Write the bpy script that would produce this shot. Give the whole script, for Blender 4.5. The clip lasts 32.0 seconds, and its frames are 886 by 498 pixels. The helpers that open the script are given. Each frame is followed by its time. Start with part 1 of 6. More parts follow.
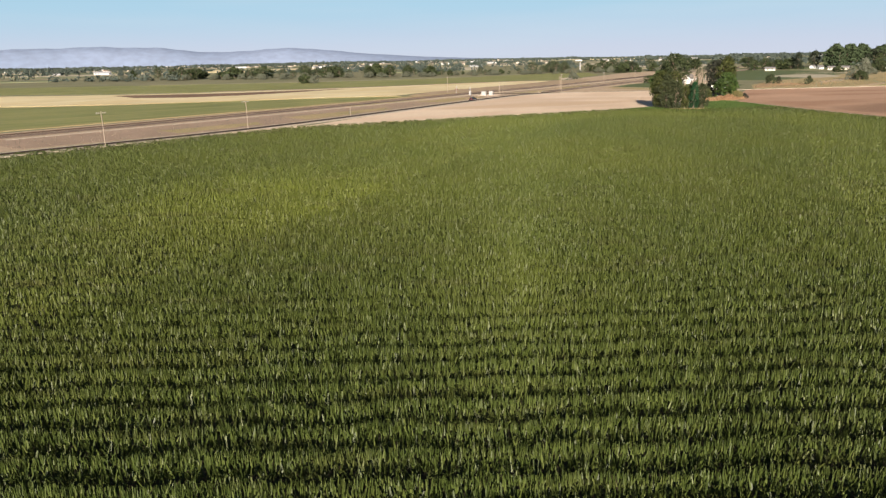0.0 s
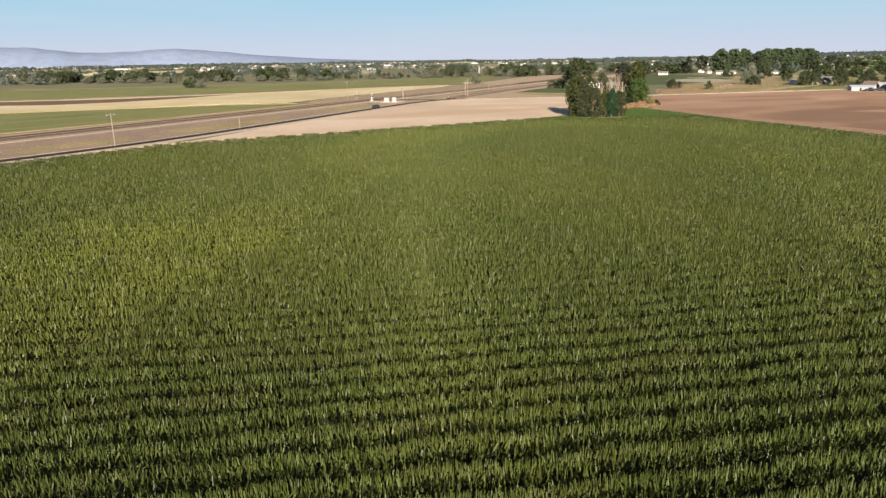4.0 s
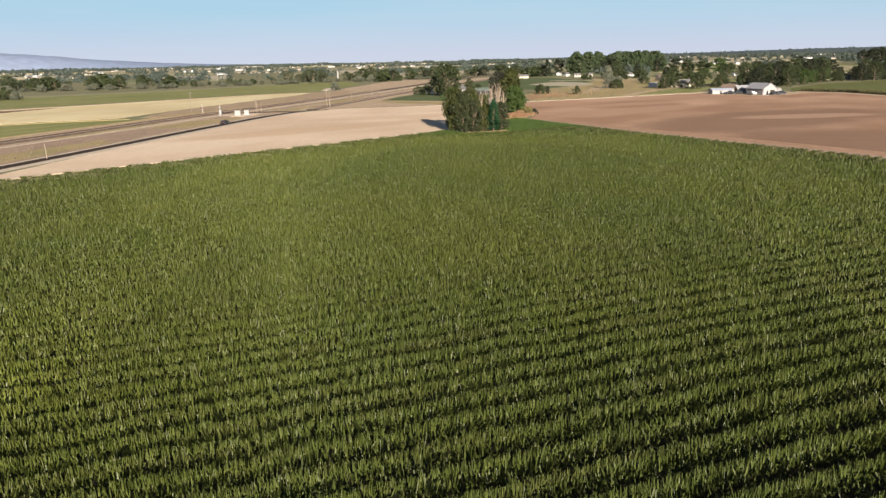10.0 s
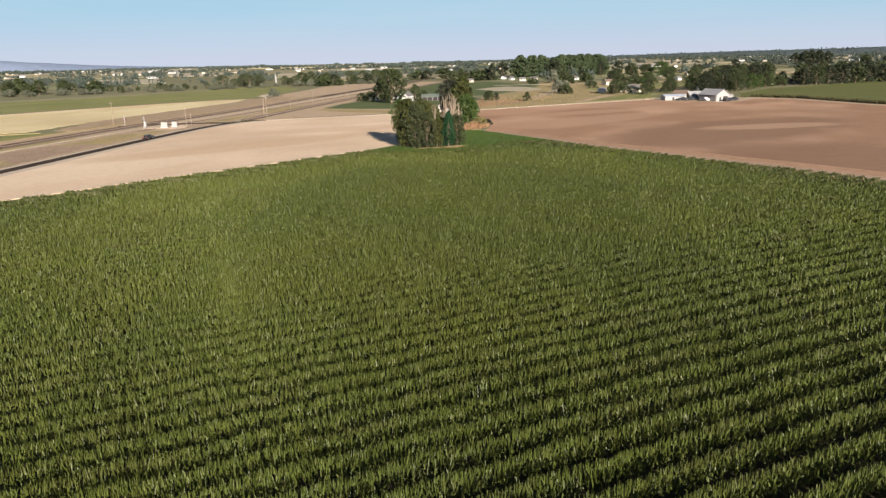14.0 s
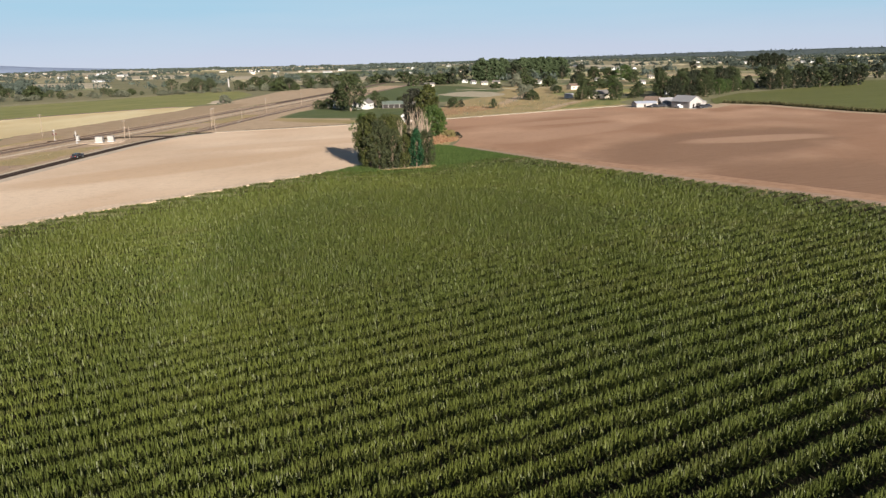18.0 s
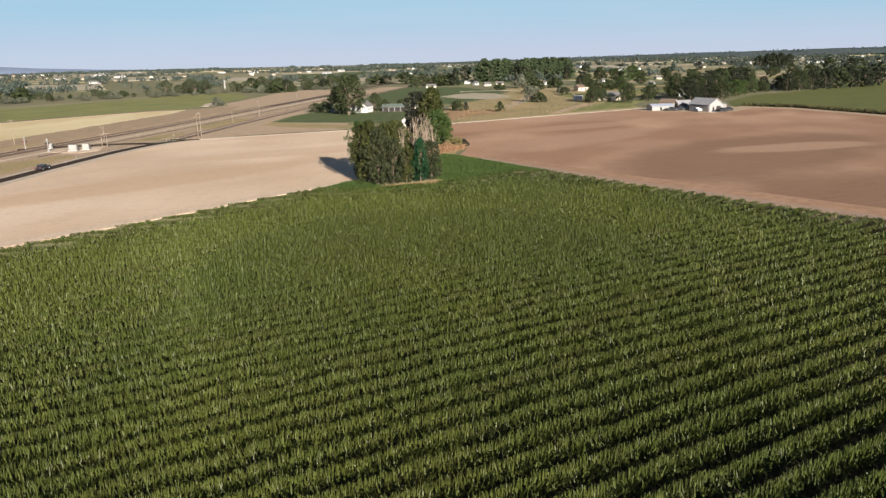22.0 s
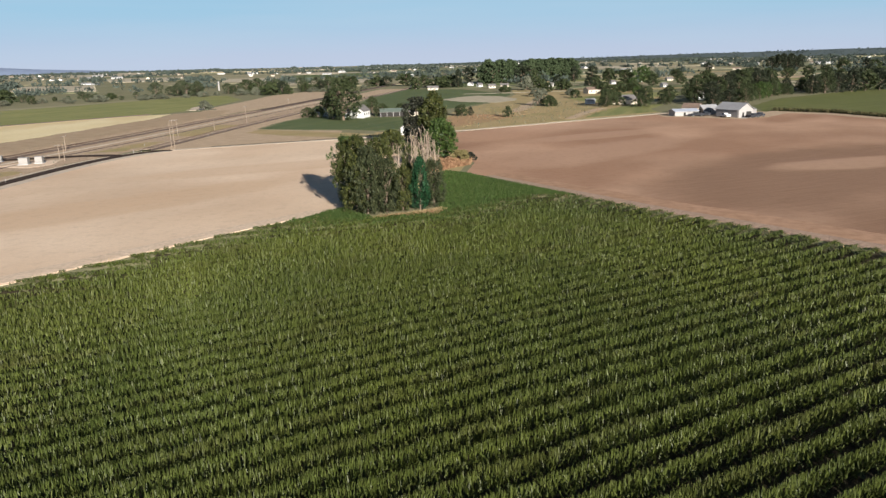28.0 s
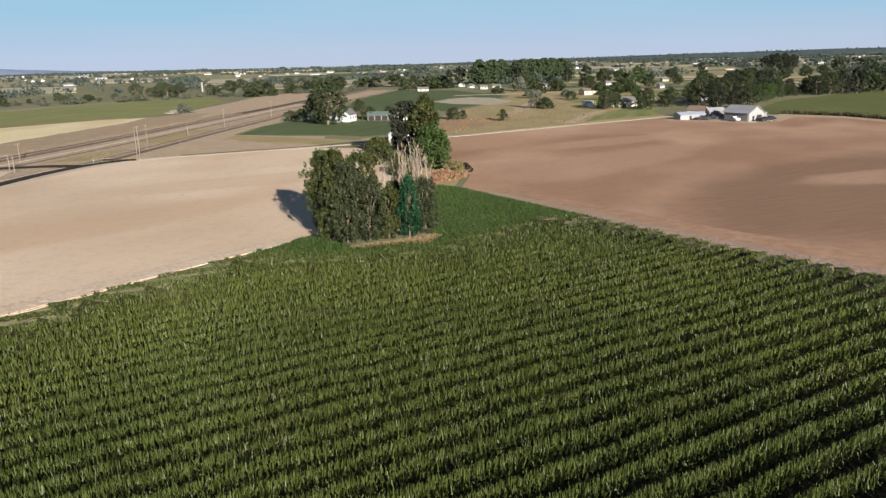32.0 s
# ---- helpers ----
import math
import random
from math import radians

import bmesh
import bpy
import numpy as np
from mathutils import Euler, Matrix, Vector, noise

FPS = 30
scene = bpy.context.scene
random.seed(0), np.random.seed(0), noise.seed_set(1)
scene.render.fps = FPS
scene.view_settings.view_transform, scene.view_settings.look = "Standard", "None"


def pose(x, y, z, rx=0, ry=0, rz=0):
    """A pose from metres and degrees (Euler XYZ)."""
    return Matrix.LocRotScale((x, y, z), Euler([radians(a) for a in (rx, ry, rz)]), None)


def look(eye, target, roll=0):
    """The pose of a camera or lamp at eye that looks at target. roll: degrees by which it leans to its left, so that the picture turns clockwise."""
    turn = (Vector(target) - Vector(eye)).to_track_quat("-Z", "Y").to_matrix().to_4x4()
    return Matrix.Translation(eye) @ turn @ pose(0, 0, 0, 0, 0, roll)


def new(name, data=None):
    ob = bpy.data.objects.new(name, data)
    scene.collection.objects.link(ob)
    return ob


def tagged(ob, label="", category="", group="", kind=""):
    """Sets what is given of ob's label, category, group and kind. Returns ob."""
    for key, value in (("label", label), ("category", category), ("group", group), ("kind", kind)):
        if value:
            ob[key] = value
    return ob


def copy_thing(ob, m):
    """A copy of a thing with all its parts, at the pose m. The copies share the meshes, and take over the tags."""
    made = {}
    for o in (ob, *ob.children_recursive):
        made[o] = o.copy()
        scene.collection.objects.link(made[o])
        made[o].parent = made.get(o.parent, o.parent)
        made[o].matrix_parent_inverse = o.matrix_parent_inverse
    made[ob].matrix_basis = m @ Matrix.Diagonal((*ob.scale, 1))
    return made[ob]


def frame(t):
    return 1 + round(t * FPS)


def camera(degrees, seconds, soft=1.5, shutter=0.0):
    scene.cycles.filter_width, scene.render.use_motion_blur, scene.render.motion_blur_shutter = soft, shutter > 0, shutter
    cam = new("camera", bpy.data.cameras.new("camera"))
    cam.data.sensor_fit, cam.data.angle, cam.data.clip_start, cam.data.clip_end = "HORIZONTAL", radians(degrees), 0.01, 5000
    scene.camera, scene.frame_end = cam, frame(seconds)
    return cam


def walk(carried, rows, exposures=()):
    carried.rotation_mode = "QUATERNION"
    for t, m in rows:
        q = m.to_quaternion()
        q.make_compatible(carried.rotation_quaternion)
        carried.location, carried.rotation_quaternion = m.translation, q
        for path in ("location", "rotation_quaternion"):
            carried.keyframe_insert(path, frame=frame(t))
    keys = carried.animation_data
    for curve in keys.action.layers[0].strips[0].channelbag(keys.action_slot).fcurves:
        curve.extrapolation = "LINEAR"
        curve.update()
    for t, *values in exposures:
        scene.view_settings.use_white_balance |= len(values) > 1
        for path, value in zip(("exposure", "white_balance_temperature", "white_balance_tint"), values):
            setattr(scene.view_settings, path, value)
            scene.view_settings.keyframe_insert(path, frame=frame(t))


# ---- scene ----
# ---- camera and its flight ----
cam = camera(63.84, 32.0, soft=1.4)
PATH = [
    (0, 44.51, -252.84, 18.49, 27.320, -15.071, -1.150),
    (0.5, 42.81, -250.61, 18.58, 25.782, -15.106, -1.093),
    (1, 41.12, -248.28, 18.67, 24.166, -15.113, -1.035),
    (1.5, 39.48, -245.67, 18.77, 23.020, -15.104, -0.987),
    (2, 37.88, -242.99, 18.88, 21.788, -15.067, -0.943),
    (2.5, 36.38, -240.35, 19.00, 21.032, -15.074, -0.908),
    (3, 34.97, -237.82, 19.13, 20.352, -15.071, -0.887),
    (3.5, 33.70, -235.35, 19.27, 19.822, -15.059, -0.873),
    (5.5, 29.32, -226.76, 19.85, 16.328, -15.056, -0.876),
    (6, 28.50, -224.56, 19.99, 15.575, -15.075, -0.899),
    (6.5, 27.75, -222.27, 20.13, 14.830, -15.059, -0.963),
    (7, 27.00, -219.93, 20.27, 14.076, -15.054, -1.036),
    (7.5, 26.24, -217.57, 20.41, 12.891, -15.047, -1.103),
    (8, 25.46, -215.20, 20.54, 11.243, -15.061, -1.159),
    (8.5, 24.63, -212.80, 20.68, 10.025, -15.062, -1.195),
    (9, 23.77, -210.32, 20.81, 9.558, -15.063, -1.219),
    (9.5, 22.98, -207.67, 20.93, 8.835, -15.054, -1.227),
    (10, 22.21, -204.95, 21.06, 8.046, -15.042, -1.228),
    (10.5, 21.43, -202.25, 21.20, 7.239, -15.030, -1.228),
    (11, 20.65, -199.63, 21.36, 6.484, -15.024, -1.236),
    (11.5, 19.91, -197.12, 21.54, 5.752, -15.008, -1.248),
    (12, 19.26, -194.71, 21.76, 5.146, -15.003, -1.254),
    (12.5, 18.71, -192.39, 22.00, 4.694, -14.983, -1.243),
    (13, 18.23, -190.11, 22.27, 4.254, -14.984, -1.229),
    (13.5, 17.79, -187.87, 22.57, 3.803, -14.997, -1.220),
    (14, 17.35, -185.63, 22.87, 3.380, -15.001, -1.217),
    (14.5, 16.92, -183.35, 23.18, 3.030, -15.000, -1.223),
    (16.5, 15.50, -173.57, 24.38, 1.670, -14.997, -1.328),
    (17, 15.12, -170.83, 24.61, 1.043, -15.006, -1.316),
    (17.5, 14.71, -167.99, 24.80, 0.308, -14.984, -1.287),
    (18, 14.28, -165.11, 24.93, 0.084, -14.974, -1.257),
    (18.5, 13.86, -162.25, 25.00, 0.041, -14.973, -1.236),
    (19, 13.47, -159.44, 25.03, 0.029, -14.978, -1.229),
    (19.5, 13.12, -156.69, 25.03, 0.019, -14.972, -1.239),
    (20, 12.80, -154.03, 25.02, 0.011, -14.970, -1.266),
    (20.5, 12.57, -151.46, 24.99, 0.015, -14.961, -1.296),
    (21, 12.50, -148.99, 24.97, 0.027, -14.947, -1.320),
    (21.5, 12.62, -146.61, 24.93, 0.077, -14.939, -1.324),
    (22, 12.87, -144.28, 24.88, 0.123, -14.927, -1.324),
    (22.5, 13.15, -141.97, 24.82, 0.195, -14.911, -1.322),
    (23, 13.36, -139.67, 24.76, 0.230, -14.879, -1.321),
    (23.5, 13.39, -137.38, 24.67, 0.259, -14.871, -1.308),
    (24, 13.32, -135.07, 24.57, 0.257, -14.854, -1.294),
    (24.5, 13.20, -132.74, 24.49, 0.237, -14.839, -1.282),
    (25, 13.07, -130.35, 24.43, 0.244, -14.830, -1.278),
    (25.5, 12.95, -127.92, 24.40, 0.231, -14.835, -1.281),
    (27.5, 12.56, -117.86, 24.76, 0.260, -14.845, -1.332),
    (28, 12.50, -115.46, 24.88, 0.269, -14.861, -1.335),
    (28.5, 12.44, -113.11, 24.99, 0.282, -14.871, -1.338),
    (29, 12.39, -110.79, 25.09, 0.293, -14.879, -1.342),
    (29.5, 12.34, -108.44, 25.15, 0.313, -14.896, -1.343),
    (30, 12.29, -106.09, 25.19, 0.316, -14.903, -1.349),
    (30.5, 12.23, -103.71, 25.18, 0.314, -14.894, -1.354),
    (31, 12.16, -101.29, 25.13, 0.201, -14.889, -1.359),
    (31.5, 12.13, -98.80, 25.06, -0.148, -14.876, -1.359),
    (32, 12.10, -96.27, 24.96, -0.519, -14.868, -1.360),
]



def drone(x, y, z, yaw, pitch, roll):
    return pose(x, y, z, 90 + pitch, 0, yaw) @ pose(0, 0, 0, 0, 0, roll)


walk(cam, [(row[0], drone(*row[1:])) for row in PATH], [(0, 1.19, 6600, 13), (12, 1.16, 6540, 13), (24, 1.06, 6300, 12), (32, 0.99, 6090, 11)])

# ---- world and sun ----
SUN_ELEVATION, SUN_BEARING = radians(16.8), radians(159)  # bearing clockwise from +y
world = bpy.data.worlds.new("world")
scene.world = world
world.use_nodes = True
wn = world.node_tree
sky = wn.nodes.new("ShaderNodeTexSky")
sky.sky_type, sky.sun_disc = "NISHITA", False
sky.sun_elevation, sky.sun_rotation = SUN_ELEVATION, SUN_BEARING
sky.altitude, sky.air_density, sky.dust_density, sky.ozone_density = 2200, 0.48, 0.12, 0.7
# a haze that is thickest at the horizon and thins out towards the clear sky overhead
where = wn.nodes.new("ShaderNodeTexCoord")
apart = wn.nodes.new("ShaderNodeSeparateXYZ")
wn.links.new(where.outputs["Generated"], apart.inputs[0])


def up_range(low, high, first, last):
    n = wn.nodes.new("ShaderNodeMapRange")
    n.interpolation_type = "SMOOTHSTEP"
    for key, value in zip((1, 2, 3, 4), (low, high, first, last)):
        n.inputs[key].default_value = value
    wn.links.new(apart.outputs[2], n.inputs[0])
    return n.outputs[0]


def sky_mix(a, b, fac):
    n = wn.nodes.new("ShaderNodeMix")
    n.data_type = "RGBA"
    for key, value in ((6, a), (7, b)):
        if isinstance(value, tuple):
            n.inputs[key].default_value = (*value, 1)
        else:
            wn.links.new(value, n.inputs[key])
    wn.links.new(fac, n.inputs[0])
    return n.outputs[2]


# faint drawn-out veils of high cloud
veil_map = wn.nodes.new("ShaderNodeMapping")
veil_map.inputs["Scale"].default_value = (2.2, 2.2, 26)
wn.links.new(where.outputs["Generated"], veil_map.inputs[0])
veil = wn.nodes.new("ShaderNodeTexNoise")
veil.inputs["Scale"].default_value, veil.inputs["Detail"].default_value = 1.0, 3.0
wn.links.new(veil_map.outputs[0], veil.inputs["Vector"])
veil_range = wn.nodes.new("ShaderNodeMapRange")
for key, value in zip((1, 2, 3, 4), (0.42, 0.72, 0.0, 0.45)):
    veil_range.inputs[key].default_value = value
wn.links.new(veil.outputs["Fac"], veil_range.inputs[0])
haze_colour = sky_mix((6.1, 6.75, 8.1), (4.35, 6.9, 8.4), up_range(0.0, 0.075, 0.0, 1.0))
haze_colour = sky_mix(haze_colour, (5.8, 7.3, 8.4), veil_range.outputs[0])
wn.links.new(sky_mix(sky.outputs[0], haze_colour, up_range(0.05, 0.30, 0.94, 0.05)), wn.nodes["Background"].inputs[0])
wn.nodes["Background"].inputs[1].default_value = 0.0425
sun = new("sun", bpy.data.lights.new("sun", "SUN"))
sun.data.energy, sun.data.angle, sun.data.color = 5.0, radians(0.55), (1.0, 0.90, 0.77)
to_sun = Vector((math.sin(SUN_BEARING) * math.cos(SUN_ELEVATION), math.cos(SUN_BEARING) * math.cos(SUN_ELEVATION), math.sin(SUN_ELEVATION)))
sun.matrix_world = look(to_sun * 100, (0, 0, 0))


# ---- materials ----
def socket_mix(t, a, b, fac):
    n = t.nodes.new("ShaderNodeMix")
    n.data_type = "RGBA"
    for key, value in ((6, a), (7, b)):
        if isinstance(value, tuple):
            n.inputs[key].default_value = (*value, 1)
        else:
            t.links.new(value, n.inputs[key])
    if isinstance(fac, float):
        n.inputs[0].default_value = fac
    else:
        t.links.new(fac, n.inputs[0])
    return n.outputs[2]


def noise_node(t, where, scale, detail=4.0, low=0.35, high=0.65, rough=0.55):
    n = t.nodes.new("ShaderNodeTexNoise")
    n.inputs["Scale"].default_value, n.inputs["Detail"].default_value, n.inputs["Roughness"].default_value = scale, detail, rough
    t.links.new(where, n.inputs["Vector"])
    r = t.nodes.new("ShaderNodeMapRange")
    r.inputs[1].default_value, r.inputs[2].default_value = low, high
    t.links.new(n.outputs["Fac"], r.inputs[0])
    return r.outputs[0]


def start_material(name, rough=0.8, metal=0.0):
    m = bpy.data.materials.new(name)
    m.use_nodes = True
    t = m.node_tree
    b = t.nodes["Principled BSDF"]
    b.inputs["Roughness"].default_value, b.inputs["Metallic"].default_value = rough, metal
    place = t.nodes.new("ShaderNodeTexCoord").outputs["Object"]
    return m, t, b, place


def mapped(t, place, turn=0.0, scale=(1, 1, 1)):
    n = t.nodes.new("ShaderNodeMapping")
    n.vector_type = "TEXTURE"
    n.inputs["Rotation"].default_value = (0, 0, radians(turn))
    n.inputs["Scale"].default_value = scale
    t.links.new(place, n.inputs[0])
    return n.outputs[0]


def bump(t, b, height, depth, strength=1.0):
    n = t.nodes.new("ShaderNodeBump")
    n.inputs["Distance"].default_value, n.inputs["Strength"].default_value = depth, strength
    t.links.new(height, n.inputs["Height"])
    t.links.new(n.outputs[0], b.inputs["Normal"])


def surface(name, a, b_col, c=None, coarse=0.5, fine=8.0, rough=0.85, depth=0.0, metal=0.0, spec=None, streak=None):
    """A plain weathered surface: two colours over coarse patches, a third in fine grain or in streaks."""
    m, t, b, place = start_material(name, rough, metal)
    col = socket_mix(t, a, b_col, noise_node(t, place, coarse))
    grain = noise_node(t, place, fine, 6.0)
    if streak:
        turn, long, wide = streak
        col = socket_mix(t, col, c or b_col, noise_node(t, mapped(t, place, turn, (long, wide, 1)), 1.0, 3.0, 0.42, 0.68))
    dark = socket_mix(t, col, tuple(v * 0.72 for v in (c or b_col)), grain)
    col = socket_mix(t, col, dark, 0.6)
    t.links.new(col, b.inputs["Base Color"])
    if spec is not None:
        b.inputs["Specular IOR Level"].default_value = spec
    if depth:
        bump(t, b, grain, depth)
    return m


def soil(name, a, b_col, c, turn, furrow=0.9, coarse=0.03, size=(115, 46, 75, 34), zones=()):
    """Tilled soil: broad bleached and moist bands along the tillage, fine furrows, clods. zones: long moist or bleached
    stretches (x, y, half length, half width, turn, tone, amount)."""
    m, t, b, place = start_material(name, 0.95)
    b.inputs["Specular IOR Level"].default_value = 0.15
    broad = noise_node(t, mapped(t, place, turn, (size[0], size[1], 1)), 1.0, 2.0, 0.41, 0.59)
    col = socket_mix(t, a, b_col, broad)
    col = socket_mix(t, col, c, noise_node(t, mapped(t, place, turn + 38, (size[2], size[3], 1)), 1.0, 2.0, 0.47, 0.62))
    col = socket_mix(t, col, tuple(v * 0.8 for v in c), socket_value(t, noise_node(t, place, coarse * 0.5, 4.0, 0.46, 0.64), 0.6))
    for x, y, long, wide, way, tone, amount in zones:
        far = t.nodes.new("ShaderNodeVectorMath")
        far.operation = "LENGTH"
        local = t.nodes.new("ShaderNodeMapping")
        local.vector_type = "TEXTURE"
        local.inputs["Location"].default_value = (x, y, 0)
        local.inputs["Rotation"].default_value = (0, 0, radians(way))
        local.inputs["Scale"].default_value = (long, wide, 10)
        t.links.new(place, local.inputs[0])
        t.links.new(local.outputs[0], far.inputs[0])
        ragged = t.nodes.new("ShaderNodeMath")
        ragged.operation = "ADD"
        t.links.new(far.outputs["Value"], ragged.inputs[0])
        t.links.new(socket_value(t, noise_node(t, place, 0.06, 5.0, 0.2, 0.8), 0.35), ragged.inputs[1])
        near = t.nodes.new("ShaderNodeMapRange")
        near.interpolation_type = "SMOOTHSTEP"
        for key, value in zip((1, 2, 3, 4), (0.85, 1.35, amount, 0.0)):
            near.inputs[key].default_value = value
        t.links.new(ragged.outputs[0], near.inputs[0])
        col = socket_mix(t, col, tone, near.outputs[0])
    lines = noise_node(t, mapped(t, place, turn, (12, furrow * 0.5, 1)), 1.0, 2.0, 0.3, 0.7)
    col = socket_mix(t, col, tuple(v * 0.8 for v in b_col), socket_value(t, lines, 0.3))
    clods = noise_node(t, place, 2.2, 8.0, 0.35, 0.7, 0.7)
    col = socket_mix(t, col, tuple(v * 0.62 for v in b_col), socket_value(t, clods, 0.4))
    clumps = noise_node(t, place, 0.5, 6.0, 0.5, 0.75, 0.7)
    col = socket_mix(t, col, tuple(v * 0.6 for v in c), socket_value(t, clumps, 0.35))
    t.links.new(col, b.inputs["Base Color"])
    bump(t, b, clods, 0.05, 0.7)
    return m


def socket_value(t, s, k):
    n = t.nodes.new("ShaderNodeMath")
    n.operation = "MULTIPLY"
    n.inputs[1].default_value = k
    t.links.new(s, n.inputs[0])
    return n.outputs[0]


def leafy(name, dark, mid, light, patch=None, rough=0.5, through_light=0.25, spec=0.4, patch_scale=0.03, spots=(), glint=None, brown=None):
    """Leaves: every leaf its own tone, patches over the whole crop or crown, some light shining through."""
    m, t, b, place = start_material(name, rough)
    isl = t.nodes.new("ShaderNodeNewGeometry").outputs["Random Per Island"]
    ramp = t.nodes.new("ShaderNodeValToRGB")
    t.links.new(isl, ramp.inputs[0])
    e = ramp.color_ramp.elements
    e[0].color, e[1].color = (*dark, 1), (*light, 1)
    e.new(0.55).color = (*mid, 1)
    if glint:
        # a few blades in a pale tone that imitates glints of sun
        e[2].position = 0.86
        e.new(1.0).color = (*glint, 1)
    col = ramp.outputs[0]
    col = socket_mix(t, col, patch or tuple(v * 1.3 for v in mid), socket_value(t, noise_node(t, place, patch_scale, 4.0, 0.45, 0.75), 0.6))
    for x, y, reach, tone, amount in spots:
        # paler, yellower plants; the widest spot also paints in the sunlit glow of mid-field
        far = t.nodes.new("ShaderNodeVectorMath")
        far.operation = "DISTANCE"
        far.inputs[1].default_value = (x, y, 0)
        t.links.new(place, far.inputs[0])
        near = t.nodes.new("ShaderNodeMapRange")
        near.inputs[1].default_value, near.inputs[2].default_value, near.inputs[3].default_value, near.inputs[4].default_value = reach * 0.1, reach, amount, 0.0
        t.links.new(far.outputs["Value"], near.inputs[0])
        ragged = t.nodes.new("ShaderNodeMath")
        ragged.operation = "MULTIPLY"
        t.links.new(near.outputs[0], ragged.inputs[0])
        t.links.new(noise_node(t, place, 2.4 / reach, 4.0, 0.25, 0.6), ragged.inputs[1])
        col = socket_mix(t, col, tone, ragged.outputs[0])
    if brown:
        # leaves that have begun to dry, in drifts along the rows
        drift = socket_value(t, noise_node(t, mapped(t, place, 28, (9, 2.6, 1)), 1.0, 3.0, 0.5, 0.72), 0.5)
        col = socket_mix(t, col, brown, drift)
    rnd = t.nodes.new("ShaderNodeObjectInfo").outputs["Random"]
    col = socket_mix(t, col, tuple(v * 0.72 for v in mid), socket_value(t, rnd, 0.4))
    t.links.new(col, b.inputs["Base Color"])
    b.inputs["Specular IOR Level"].default_value = spec
    tr = t.nodes.new("ShaderNodeBsdfTranslucent")
    t.links.new(col, tr.inputs[0])
    mix = t.nodes.new("ShaderNodeMixShader")
    mix.inputs[0].default_value = through_light
    t.links.new(b.outputs[0], mix.inputs[1])
    t.links.new(tr.outputs[0], mix.inputs[2])
    t.links.new(mix.outputs[0], t.nodes["Material Output"].inputs[0])
    return m


